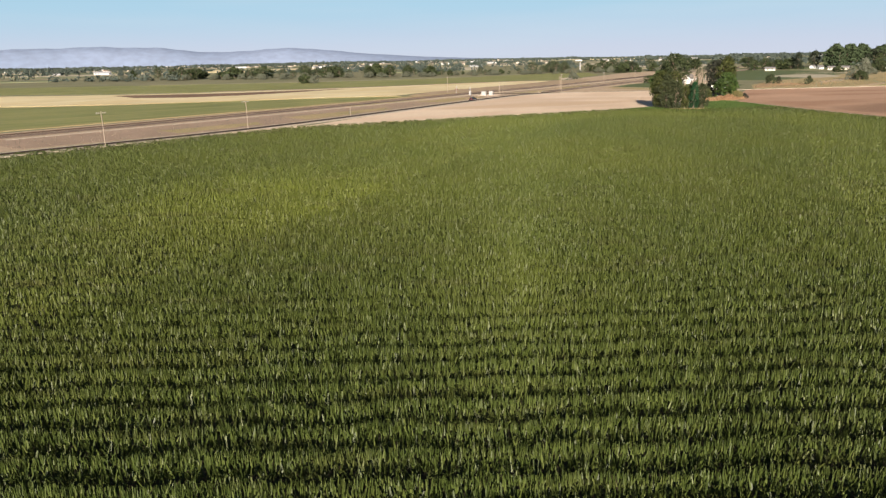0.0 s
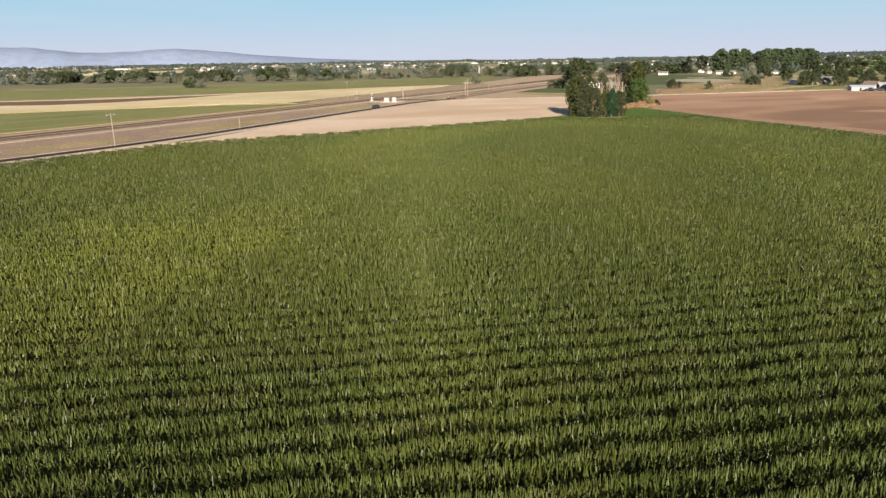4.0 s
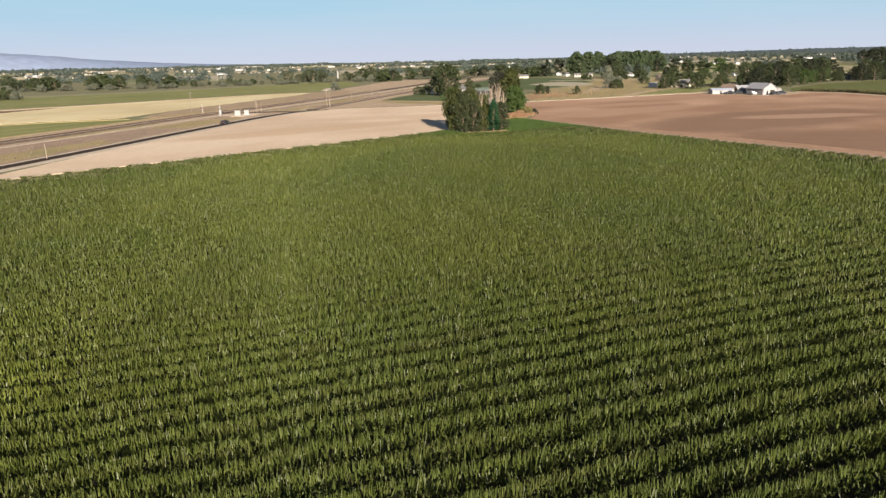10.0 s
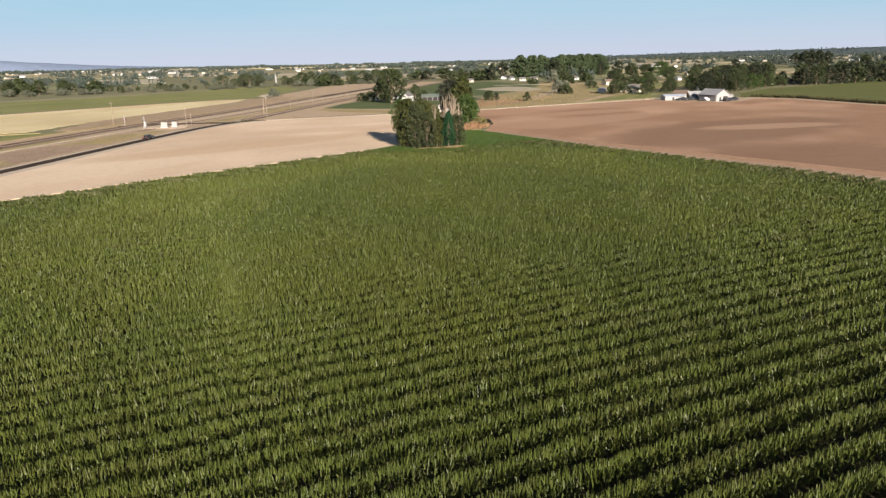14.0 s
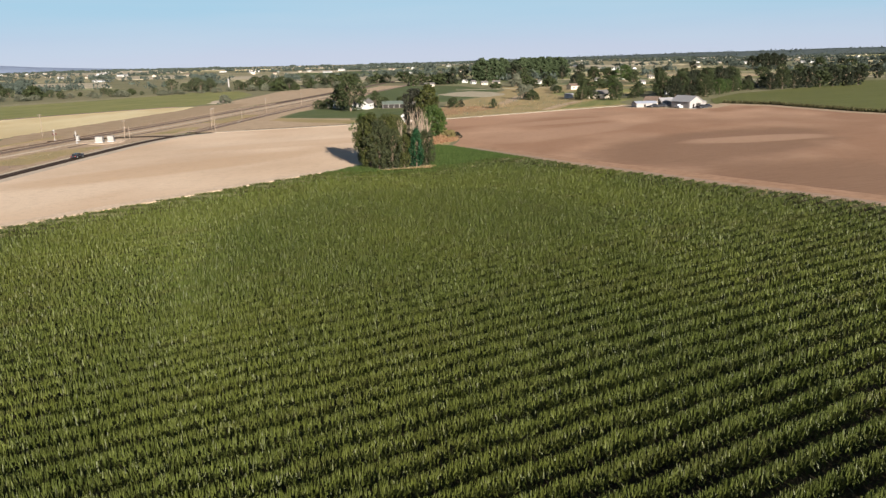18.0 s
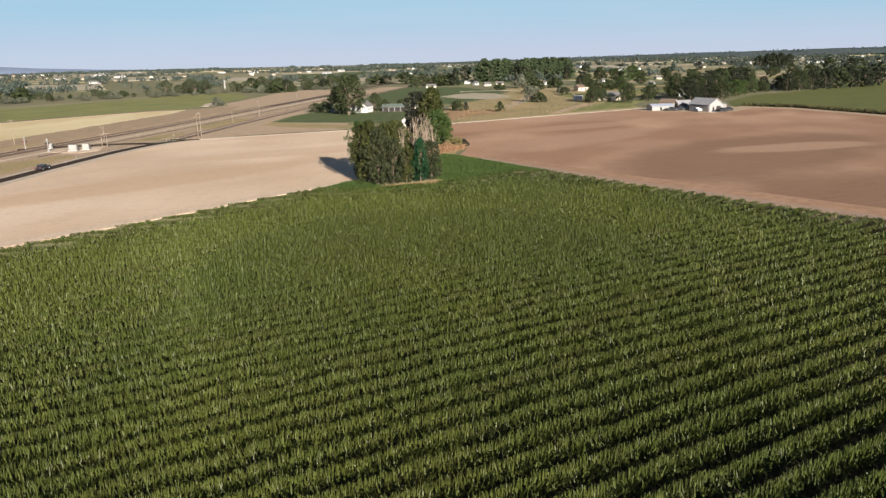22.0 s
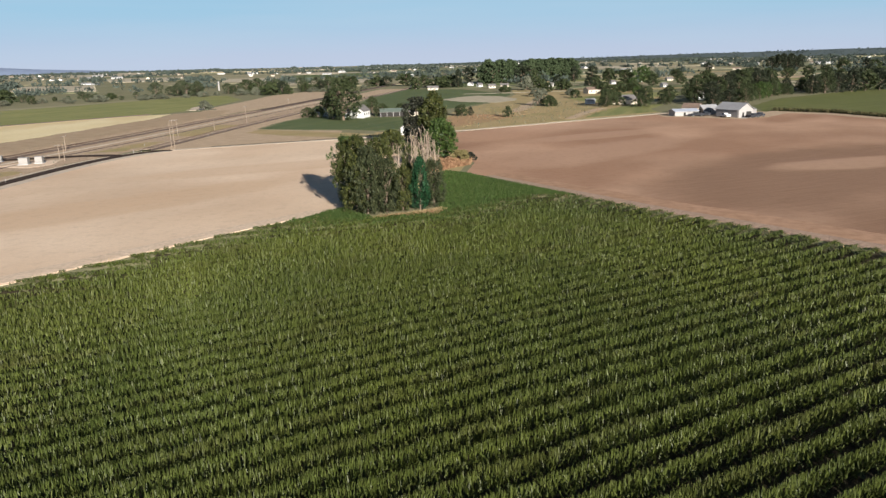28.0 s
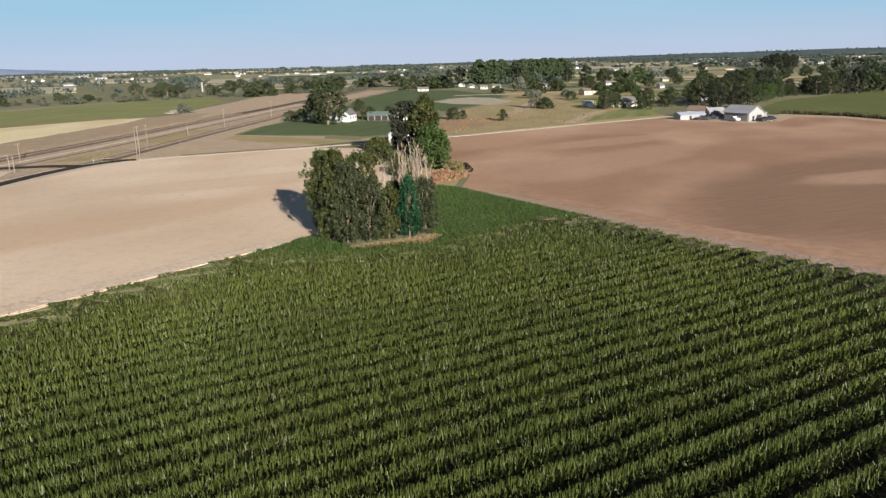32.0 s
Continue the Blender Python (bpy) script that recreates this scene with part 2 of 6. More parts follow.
M = {
    "ground": surface("dry_ground", (0.235, 0.22, 0.125), (0.175, 0.185, 0.095), (0.26, 0.225, 0.135), 0.02, 1.2, 0.95, 0.06, spec=0.15),
    # soil toned very dark to deepen the shade between the corn rows
    "corn_soil": surface("darkened_soil", (0.05, 0.042, 0.024), (0.062, 0.05, 0.03), (0.036, 0.03, 0.018), 0.2, 5.0, 0.95, 0.04, spec=0.15),
    "tan_soil": soil("pale_tilled_soil", (0.73, 0.55, 0.385), (0.80, 0.635, 0.47), (0.65, 0.465, 0.31), 32, zones=((-52, 12, 46, 10, 44, (0.57, 0.385, 0.235), 0.7), (-28, 62, 38, 9, 24, (0.60, 0.41, 0.26), 0.6), (-66, -30, 30, 8, 60, (0.78, 0.62, 0.46), 0.6))),
    "red_soil": soil("red_brown_tilled_soil", (0.44, 0.262, 0.163), (0.56, 0.362, 0.240), (0.31, 0.172, 0.102), 24, size=(60, 75, 85, 40), zones=((94, 38, 64, 25, 42, (0.185, 0.105, 0.063), 0.9), (108, 47, 26, 8, 15, (0.46, 0.30, 0.20), 0.8), (118, -52, 75, 36, -50, (0.19, 0.108, 0.065), 0.85), (56, 78, 44, 12, 44, (0.47, 0.30, 0.20), 0.7), (62, 118, 34, 8, 30, (0.49, 0.315, 0.21), 0.6))),
    "verge": surface("pale_field_margin", (0.74, 0.59, 0.45), (0.68, 0.53, 0.39), (0.60, 0.46, 0.32), 0.15, 1.5, 0.95, 0.05, spec=0.15),
    "verge_red": surface("pale_red_margin", (0.44, 0.32, 0.24), (0.38, 0.27, 0.20), (0.33, 0.23, 0.16), 0.1, 2.0, 0.95, 0.05, spec=0.15),
    "dirt": surface("dry_dirt_track", (0.55, 0.42, 0.29), (0.46, 0.35, 0.24), (0.40, 0.29, 0.18), 0.2, 3.0, 0.95, 0.04, spec=0.15),
    "dirt_brown": surface("brown_earth_bank", (0.42, 0.315, 0.205), (0.33, 0.235, 0.145), (0.50, 0.385, 0.255), 0.2, 2.0, 0.95, 0.08, spec=0.15),
    "far_green": surface("distant_green_land", (0.17, 0.19, 0.10), (0.21, 0.22, 0.125), (0.24, 0.235, 0.14), 0.01, 0.2, 0.95, spec=0.1),
    "far_pale": surface("distant_pale_land", (0.44, 0.385, 0.28), (0.50, 0.44, 0.33), (0.38, 0.335, 0.235), 0.01, 0.2, 0.95, spec=0.1),
    "far_olive": surface("distant_olive_land", (0.28, 0.255, 0.155), (0.32, 0.285, 0.18), (0.24, 0.23, 0.14), 0.01, 0.2, 0.95, spec=0.1),
    "shoulder": surface("pale_gravel_shoulder", (0.62, 0.53, 0.42), (0.55, 0.46, 0.36), (0.48, 0.39, 0.29), 0.3, 3.0, 0.95, 0.04, spec=0.15),
    "edge_red": surface("trampled_red_earth", (0.44, 0.275, 0.178), (0.40, 0.245, 0.152), (0.36, 0.215, 0.132), 0.12, 0.5, 0.95, 0.02, spec=0.15),
    "wheat": soil("ripe_stubble", (0.74, 0.62, 0.36), (0.78, 0.67, 0.42), (0.66, 0.52, 0.28), 60),
    "meadow": surface("green_meadow", (0.145, 0.175, 0.05), (0.215, 0.235, 0.08), (0.30, 0.285, 0.11), 0.04, 1.5, 0.9, 0.12, spec=0.2, streak=(70, 60, 5)),
    "east_crop": surface("leafy_green_crop", (0.100, 0.122, 0.030), (0.126, 0.145, 0.038), (0.155, 0.162, 0.052), 0.03, 1.0, 0.9, 0.12, spec=0.2, streak=(28, 60, 4)),
    "crop": surface("low_green_crop", (0.068, 0.105, 0.036), (0.09, 0.128, 0.047), (0.13, 0.15, 0.06), 0.03, 1.0, 0.9, 0.12, spec=0.2, streak=(60, 50, 3)),
    "dry_grass": surface("dry_grass_land", (0.42, 0.33, 0.17), (0.29, 0.265, 0.12), (0.46, 0.31, 0.16), 0.06, 2.0, 0.95, 0.08, spec=0.15),
    "rusty_land": surface("rusty_weedy_slope", (0.40, 0.26, 0.14), (0.33, 0.25, 0.12), (0.46, 0.27, 0.16), 0.08, 1.5, 0.95, 0.1, spec=0.15),
    "brown_soil": surface("dark_brown_soil", (0.20, 0.125, 0.08), (0.15, 0.095, 0.06), (0.27, 0.18, 0.12), 0.05, 0.5, 0.95, 0.04, spec=0.15),
    "mauve_earth": surface("weedy_brown_earth", (0.36, 0.255, 0.185), (0.285, 0.20, 0.142), (0.43, 0.32, 0.23), 0.09, 0.5, 0.95, 0.06, spec=0.15),
    "brush": surface("rail_side_brush", (0.43, 0.32, 0.22), (0.49, 0.375, 0.265), (0.33, 0.24, 0.16), 0.12, 0.7, 0.95, 0.04, spec=0.15),
    "asphalt": surface("worn_asphalt", (0.052, 0.035, 0.025), (0.064, 0.044, 0.032), (0.040, 0.027, 0.020), 0.3, 12.0, 0.95, 0.01, spec=0.1),
    "ballast": surface("rail_ballast", (0.095, 0.068, 0.052), (0.125, 0.09, 0.07), (0.07, 0.05, 0.038), 0.4, 6.0, 0.95, 0.05),
    "rail": surface("rusty_rail", (0.16, 0.09, 0.06), (0.22, 0.14, 0.10), None, 1.0, 20.0, 0.5, 0.0, 0.8),
    "white": surface("white_siding", (0.74, 0.73, 0.71), (0.66, 0.66, 0.64), None, 0.6, 9.0, 0.6),
    "old_white": surface("weathered_white_siding", (0.38, 0.37, 0.355), (0.33, 0.32, 0.31), (0.28, 0.265, 0.25), 0.4, 5.0, 0.7),
    "cream": surface("cream_siding", (0.62, 0.55, 0.44), (0.55, 0.48, 0.38), None, 0.6, 9.0, 0.7),
    "steel": surface("bare_sheet_roof", (0.36, 0.36, 0.37), (0.42, 0.42, 0.43), (0.30, 0.29, 0.29), 0.3, 6.0, 0.55, 0.0, 0.1),
    "blue_steel": surface("pale_blue_sheet_roof", (0.42, 0.47, 0.56), (0.48, 0.52, 0.60), (0.36, 0.40, 0.47), 0.3, 6.0, 0.55, 0.0, 0.1),
    "grey_siding": surface("weathered_grey_siding", (0.21, 0.20, 0.20), (0.27, 0.26, 0.255), None, 0.6, 9.0, 0.7),
    "shingle": surface("grey_shingles", (0.13, 0.125, 0.12), (0.17, 0.16, 0.15), None, 0.5, 7.0, 0.9, 0.02),
    "brown_roof": surface("brown_shingles", (0.17, 0.12, 0.09), (0.22, 0.16, 0.12), None, 0.5, 7.0, 0.9, 0.02),
    "green_roof": surface("weathered_green_roof", (0.10, 0.135, 0.11), (0.145, 0.175, 0.15), None, 0.5, 7.0, 0.6),
    "glass": surface("dark_window_glass", (0.02, 0.025, 0.03), (0.03, 0.035, 0.04), None, 1.0, 3.0, 0.08),
    # near-black, for panels that paint the shade inside doorways and bays
    "dark": surface("painted_doorway_shade", (0.02, 0.018, 0.016), (0.03, 0.028, 0.025), None, 1.0, 5.0, 0.9),
    "wood": surface("weathered_pole_wood", (0.25, 0.20, 0.15), (0.32, 0.26, 0.20), (0.18, 0.14, 0.10), 1.5, 14.0, 0.9, 0.01),
    "grey_metal": surface("galvanised_metal", (0.5, 0.5, 0.5), (0.6, 0.6, 0.6), None, 2.0, 12.0, 0.45, 0.0, 0.6),
    "black": surface("black_painted_metal", (0.025, 0.025, 0.025), (0.035, 0.035, 0.035), None, 2.0, 9.0, 0.5),
    "red_paint": surface("red_signal_lens", (0.45, 0.03, 0.02), (0.5, 0.05, 0.03), None, 2.0, 9.0, 0.3),
    "truck_dark": surface("dark_car_paint", (0.03, 0.033, 0.04), (0.04, 0.043, 0.05), None, 0.5, 4.0, 0.25),
    "truck_white": surface("white_car_paint", (0.72, 0.72, 0.72), (0.66, 0.66, 0.66), None, 0.5, 4.0, 0.25),
    "rubber": surface("black_tyre_rubber", (0.02, 0.02, 0.02), (0.03, 0.03, 0.03), None, 3.0, 15.0, 0.9),
    "bark": surface("grey_brown_bark", (0.17, 0.125, 0.09), (0.23, 0.18, 0.13), (0.11, 0.08, 0.06), 1.5, 9.0, 0.95, 0.03),
    "dead_wood": surface("bleached_dead_wood", (0.34, 0.27, 0.20), (0.42, 0.34, 0.26), (0.24, 0.18, 0.13), 1.2, 10.0, 0.9, 0.01),
    "corn": leafy("corn_leaves", (0.026, 0.041, 0.008), (0.049, 0.071, 0.014), (0.086, 0.110, 0.024), (0.086, 0.102, 0.015), 0.5, 0.05, 0.28, glint=(0.125, 0.145, 0.045), brown=(0.070, 0.064, 0.022), spots=((-10, -105, 135, (0.114, 0.126, 0.024), 0.55), (-18, -180, 110, (0.120, 0.128, 0.026), 0.15), (-22, -170, 30, (0.150, 0.180, 0.022), 0.45))),
    "leaf_olive": leafy("olive_leaves", (0.024, 0.033, 0.009), (0.050, 0.063, 0.016), (0.135, 0.134, 0.038), None, 0.55, 0.2, 0.3, 0.25),
    "leaf_grey": leafy("grey_green_leaves", (0.022, 0.031, 0.013), (0.043, 0.055, 0.023), (0.115, 0.122, 0.054), None, 0.6, 0.2, 0.3, 0.25),
    "leaf_green": leafy("fresh_green_leaves", (0.022, 0.045, 0.010), (0.05, 0.088, 0.02), (0.11, 0.15, 0.04), None, 0.5, 0.25, 0.3, 0.25),
    "leaf_deep": leafy("deep_green_leaves", (0.012, 0.045, 0.018), (0.02, 0.072, 0.028), (0.04, 0.115, 0.045), None, 0.5, 0.2, 0.3, 0.25),
    "leaf_dark": leafy("dark_leaves", (0.012, 0.014, 0.01), (0.022, 0.025, 0.016), (0.05, 0.05, 0.03), None, 0.6, 0.1, 0.25, 0.25),
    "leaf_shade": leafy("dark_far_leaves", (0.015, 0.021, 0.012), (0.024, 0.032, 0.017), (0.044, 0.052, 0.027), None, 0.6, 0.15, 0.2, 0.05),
    # far woods: the blue-grey of distant haze is mixed into the leaf tones
    "leaf_hazy": leafy("haze_tinted_far_woods", (0.048, 0.064, 0.054), (0.066, 0.084, 0.070), (0.09, 0.108, 0.088), None, 0.8, 0.1, 0.1, 0.01),
    "leaf_grove": leafy("poplar_grove_leaves", (0.042, 0.062, 0.03), (0.056, 0.08, 0.038), (0.08, 0.105, 0.052), None, 0.7, 0.15, 0.15, 0.02),
    # belt trees: haze over them is painted as lighter, greyer leaves
    "leaf_belt": leafy("hazy_belt_leaves", (0.040, 0.052, 0.026), (0.060, 0.075, 0.038), (0.10, 0.115, 0.06), None, 0.6, 0.15, 0.2, 0.05),
    "leaf_far": leafy("grove_leaves", (0.024, 0.035, 0.014), (0.040, 0.054, 0.021), (0.074, 0.088, 0.036), None, 0.6, 0.15, 0.2, 0.05),
    "sage": leafy("sage_brush_leaves", (0.085, 0.095, 0.065), (0.12, 0.13, 0.09), (0.17, 0.175, 0.13), None, 0.8, 0.15, 0.2, 0.2),
    "weed": leafy("dry_orange_weeds", (0.20, 0.11, 0.06), (0.32, 0.19, 0.11), (0.46, 0.33, 0.19), None, 0.9, 0.2, 0.1, 0.3),
    "straw": leafy("dry_straw_grass", (0.22, 0.16, 0.08), (0.33, 0.25, 0.13), (0.46, 0.36, 0.21), None, 0.9, 0.2, 0.1, 0.3),
    "yellow_weed": leafy("olive_straw_weeds", (0.15, 0.13, 0.05), (0.22, 0.19, 0.08), (0.32, 0.27, 0.13), None, 0.8, 0.2, 0.2, 0.3),
    "grass": leafy("lush_grass", (0.035, 0.07, 0.014), (0.058, 0.098, 0.022), (0.10, 0.14, 0.038), None, 0.6, 0.3, 0.25, 0.1),
    "brush_leaf": leafy("brown_brush", (0.27, 0.205, 0.135), (0.36, 0.28, 0.19), (0.44, 0.35, 0.24), None, 0.9, 0.15, 0.1, 0.2),
    "pale_metal": surface("weathered_pale_metal", (0.34, 0.33, 0.31), (0.28, 0.27, 0.25), None, 0.8, 9.0, 0.6),
    "hedge": leafy("dark_border_weeds", (0.045, 0.045, 0.022), (0.075, 0.072, 0.034), (0.12, 0.105, 0.05), None, 0.8, 0.15, 0.1, 0.2),
    # wooded rise with the blue of far haze put into its colour
    "hill": surface("haze_tinted_wooded_hill", (0.075, 0.10, 0.105), (0.095, 0.12, 0.125), (0.115, 0.135, 0.14), 0.01, 0.05, 1.0, spec=0.0),
    # the pale blue is distant haze, painted into the mountains' base colour
    "mountain": surface("haze_tinted_far_mountain", (0.225, 0.285, 0.40), (0.24, 0.297, 0.415), (0.25, 0.30, 0.41), 0.002, 0.02, 1.0, spec=0.0),
}


# ---- mesh helpers ----
def mesh_of(name, verts, faces, material=None, smooth=False):
    """A mesh from arrays: verts (n, 3), faces (m, 3 or 4)."""
    verts, faces = np.asarray(verts, np.float32), np.asarray(faces, np.int32)
    me = bpy.data.meshes.new(name)
    k = faces.shape[1]
    me.vertices.add(len(verts))
    me.vertices.foreach_set("co", verts.ravel())
    me.loops.add(faces.size)
    me.loops.foreach_set("vertex_index", faces.ravel())
    me.polygons.add(len(faces))
    me.polygons.foreach_set("loop_start", np.arange(len(faces), dtype=np.int32) * k)
    me.polygons.foreach_set("use_smooth", np.full(len(faces), smooth))
    me.update(calc_edges=True)
    if material:
        me.materials.append(material)
    return me


def part(name, me, parent, label="", m=None):
    ob = new(name, me)
    ob.parent = parent
    if m is not None:
        ob.matrix_basis = m
    if label:
        ob["label"] = label
    return ob


def empty(name, m, label, category, group="", kind=""):
    ob = new(name)
    ob.empty_display_size = 0.5
    ob.matrix_basis = m
    return tagged(ob, label, category, group, kind)


def from_bm(name, bm, material, smooth=False):
    me = bpy.data.meshes.new(name)
    bm.normal_update()
    bm.to_mesh(me)
    bm.free()
    me.materials.append(material)
    if smooth:
        me.polygons.foreach_set("use_smooth", np.full(len(me.polygons), True))
    return me


def add_box(bm, size, at=(0, 0, 0), m=None, bevel=0.0):
    r = bmesh.ops.create_cube(bm, size=1)
    vs = r["verts"]
    bmesh.ops.scale(bm, vec=size, verts=vs)
    if bevel:
        es = list({e for v in vs for e in v.link_edges})
        r = bmesh.ops.bevel(bm, geom=es, offset=bevel, segments=1, affect="EDGES")
        vs = list({v for f in r["faces"] for v in f.verts} | {v for v in vs if v.is_valid})
    bmesh.ops.translate(bm, vec=at, verts=vs)
    if m is not None:
        bmesh.ops.transform(bm, matrix=m, verts=vs)
    return vs


def box_mesh(name, size, material, at=(0, 0, 0), bevel=0.01):
    bm = bmesh.new()
    add_box(bm, size, at, bevel=bevel)
    return from_bm(name, bm, material)


def tubes(paths, sides=6):
    """Tapered tubes: paths of (points, radii). Verts and quad faces."""
    vs, fs, base = [], [], 0
    for pts, radii in paths:
        pts = np.asarray(pts, float)
        way = np.gradient(pts, axis=0)
        way /= np.linalg.norm(way, axis=1, keepdims=True) + 1e-9
        side = np.cross(way, (0.31, 0.95, 0.05))
        side /= np.linalg.norm(side, axis=1, keepdims=True) + 1e-9
        up = np.cross(way, side)
        a = np.arange(sides) * 2 * np.pi / sides
        ring = pts[:, None] + np.asarray(radii)[:, None, None] * (np.cos(a)[None, :, None] * side[:, None] + np.sin(a)[None, :, None] * up[:, None])
        n = len(pts)
        vs.append(ring.reshape(-1, 3))
        i, j = np.meshgrid(np.arange(n - 1), np.arange(sides), indexing="ij")
        q = np.stack([i * sides + j, i * sides + (j + 1) % sides, (i + 1) * sides + (j + 1) % sides, (i + 1) * sides + j], -1).reshape(-1, 4)
        fs.append(q + base)
        base += n * sides
    return np.concatenate(vs), np.concatenate(fs)


def inside(poly, x, y):
    """Which points lie in a polygon."""
    x, y = np.asarray(x, float), np.asarray(y, float)
    hit = np.zeros(x.shape, bool)
    for (x0, y0), (x1, y1) in zip(poly, poly[1:] + poly[:1]):
        cross = ((y0 > y) != (y1 > y)) & (x < (x1 - x0) * (y - y0) / ((y1 - y0) or 1e-9) + x0)
        hit ^= cross
    return hit


def edge_distance(poly, x, y):
    best = np.full(np.shape(x), 1e9)
    for (x0, y0), (x1, y1) in zip(poly, poly[1:] + poly[:1]):
        dx, dy = x1 - x0, y1 - y0
        k = np.clip(((x - x0) * dx + (y - y0) * dy) / (dx * dx + dy * dy), 0, 1)
        best = np.minimum(best, np.hypot(x - x0 - k * dx, y - y0 - k * dy))
    return best


# ---- the ground ----
CORN = [(-125, -230), (-109, -161), (-102, -139), (-93, -110), (-88, -92), (-77, -78), (-56, -52.8), (-46, -40.5), (-33, -25.8), (-21, -11), (-12.5, -1.5),
        (-7, -2.2), (0, -2.2), (11, 1), (19, 9), (28, 17), (37, 15), (47, 0.5), (56, -11), (66, -25), (82, -44), (140, -122), (200, -205), (200, -290), (-125, -290)]
CORN_DEPTH, CORN_HEIGHT = 1.75, 1.85


def dip(x, y):
    """The corn stands in a shallow hollow, so that its tops lie level with the fields round it."""
    x, y = np.asarray(x, float), np.asarray(y, float)
    k = np.clip(edge_distance(CORN, x, y) / 7.0, 0, 1)
    return np.where(inside(CORN, x, y), -CORN_DEPTH * k * k * (3 - 2 * k), 0.0)


def sheet(name, xs, ys, zf, material):
    gx, gy = np.meshgrid(xs, ys, indexing="ij")
    v = np.stack([gx, gy, zf(gx, gy)], -1).reshape(-1, 3)
    n, m = len(xs), len(ys)
    i, j = np.meshgrid(np.arange(n - 1), np.arange(m - 1), indexing="ij")
    f = np.stack([i * m + j, (i + 1) * m + j, (i + 1) * m + j + 1, i * m + j + 1], -1).reshape(-1, 4)
    return mesh_of(name, v, f, material, True)


far_steps = np.array([250, 330, 450, 620, 850, 1200, 1700, 2500, 3500, 4900.0])
gxs = np.concatenate([-far_steps[::-1], np.arange(-200, 210, 2.5), far_steps])
gys = np.concatenate([-np.array([4900, 3000, 1500, 800, 450, 330.0]), np.arange(-300, 70, 2.5), np.arange(80, 240, 20), far_steps])
ground = tagged(new("ground", sheet("ground", gxs, gys, dip, M["ground"])), "dry olive and tan farmland stretching to the horizon", "ground", kind="structure")
gm = ground.data
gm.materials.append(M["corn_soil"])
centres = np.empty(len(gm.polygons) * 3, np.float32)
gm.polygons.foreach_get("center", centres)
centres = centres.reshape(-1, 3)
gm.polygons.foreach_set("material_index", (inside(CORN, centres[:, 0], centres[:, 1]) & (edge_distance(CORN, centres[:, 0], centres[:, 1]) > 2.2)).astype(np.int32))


def plot(name, outline, material, label, category="field", lift=0.05, ragged=0.0):
    """A field or surface as a thin slab with a sloping margin. Its outline may waver."""
    pts = []
    rng = random.Random(name + str(outline[0]))
    for (x0, y0), (x1, y1) in zip(outline, outline[1:] + outline[:1]):
        n = max(1, int(math.hypot(x1 - x0, y1 - y0) / 2.5)) if ragged else 1
        for k in range(n):
            pts.append((x0 + (x1 - x0) * k / n + rng.uniform(-ragged, ragged), y0 + (y1 - y0) * k / n + rng.uniform(-ragged, ragged)))
    bm = bmesh.new()
    top = [bm.verts.new((x, y, lift)) for x, y in pts]
    low = [bm.verts.new((x, y, -0.3)) for x, y in pts]
    bm.faces.new(top)
    for k in range(len(pts)):
        bm.faces.new((low[k], low[(k + 1) % len(pts)], top[(k + 1) % len(pts)], top[k]))
    bmesh.ops.recalc_face_normals(bm, faces=bm.faces)
    bmesh.ops.triangulate(bm, faces=[f for f in bm.faces if len(f.verts) > 4])
    return tagged(new(name, from_bm(name, bm, material)), label, category, kind="structure")


def ribbon(name, line, width, material, label, category, lift=0.06, crown=0.0):
    """A road, track or bank along a line."""
    p = np.asarray(line, float)
    d = np.gradient(p, axis=0)
    d /= np.linalg.norm(d, axis=1, keepdims=True)
    side = np.stack([-d[:, 1], d[:, 0]], 1)
    prof = [(-0.5 * width - crown * 1.5, -0.2), (-0.5 * width, lift + crown), (0, lift + crown + 0.04), (0.5 * width, lift + crown), (0.5 * width + crown * 1.5, -0.2)]
    v = np.concatenate([np.column_stack([p + side * o, np.full(len(p), z)]) for o, z in prof])
    n = len(p)
    f = [(k * n + i, k * n + i + 1, (k + 1) * n + i + 1, (k + 1) * n + i) for k in range(len(prof) - 1) for i in range(n - 1)]
    f = [q[::-1] for q in f]
    return tagged(new(name, mesh_of(name, v, f, material)), label, category, kind="structure")


def smooth_line(points, step=6.0):
    """A polyline through the points, rounded and evenly stepped."""
    p = np.asarray(points, float)
    for _ in range(2):
        q = np.repeat(p, 2, 0)
        q[1:-1:2], q[2:-1:2] = 0.75 * p[:-1] + 0.25 * p[1:], 0.25 * p[:-1] + 0.75 * p[1:]
        p = q
    s = np.concatenate([[0], np.cumsum(np.hypot(*np.diff(p, axis=0).T))])
    keep = np.concatenate([[True], np.diff(s) > 1e-6])
    p, s = p[keep], s[keep]
    t = np.linspace(0, s[-1], max(2, int(s[-1] / step)))
    return np.column_stack([np.interp(t, s, p[:, 0]), np.interp(t, s, p[:, 1])])


TAN = [(-86, -90), (-77, -77.5), (-56, -52.3), (-46, -40), (-33, -25.3), (-21, -10.5), (-12, 0), (-4, 8), (2, 14), (3, 40), (2, 70), (-4, 95), (-10, 118), (-24, 122.5), (-48, 113.5), (-63, 108), (-72, 102.5), (-79, 92), (-83.5, 60), (-85.5, 20), (-87, -20), (-87, -60)]
RED = [(17.5, 46), (28, 30), (38, 15.5), (47.5, 1), (56.5, -10.5), (66.5, -24.5), (82.5, -43.5), (140, -121), (200, -204), (260, -150), (230, 0), (198, 100), (181, 131), (168, 178), (152, 196), (128, 199), (112, 201), (67, 173.5), (40, 156), (14, 138), (14.5, 112), (15.5, 88), (17.5, 72), (20, 62)]
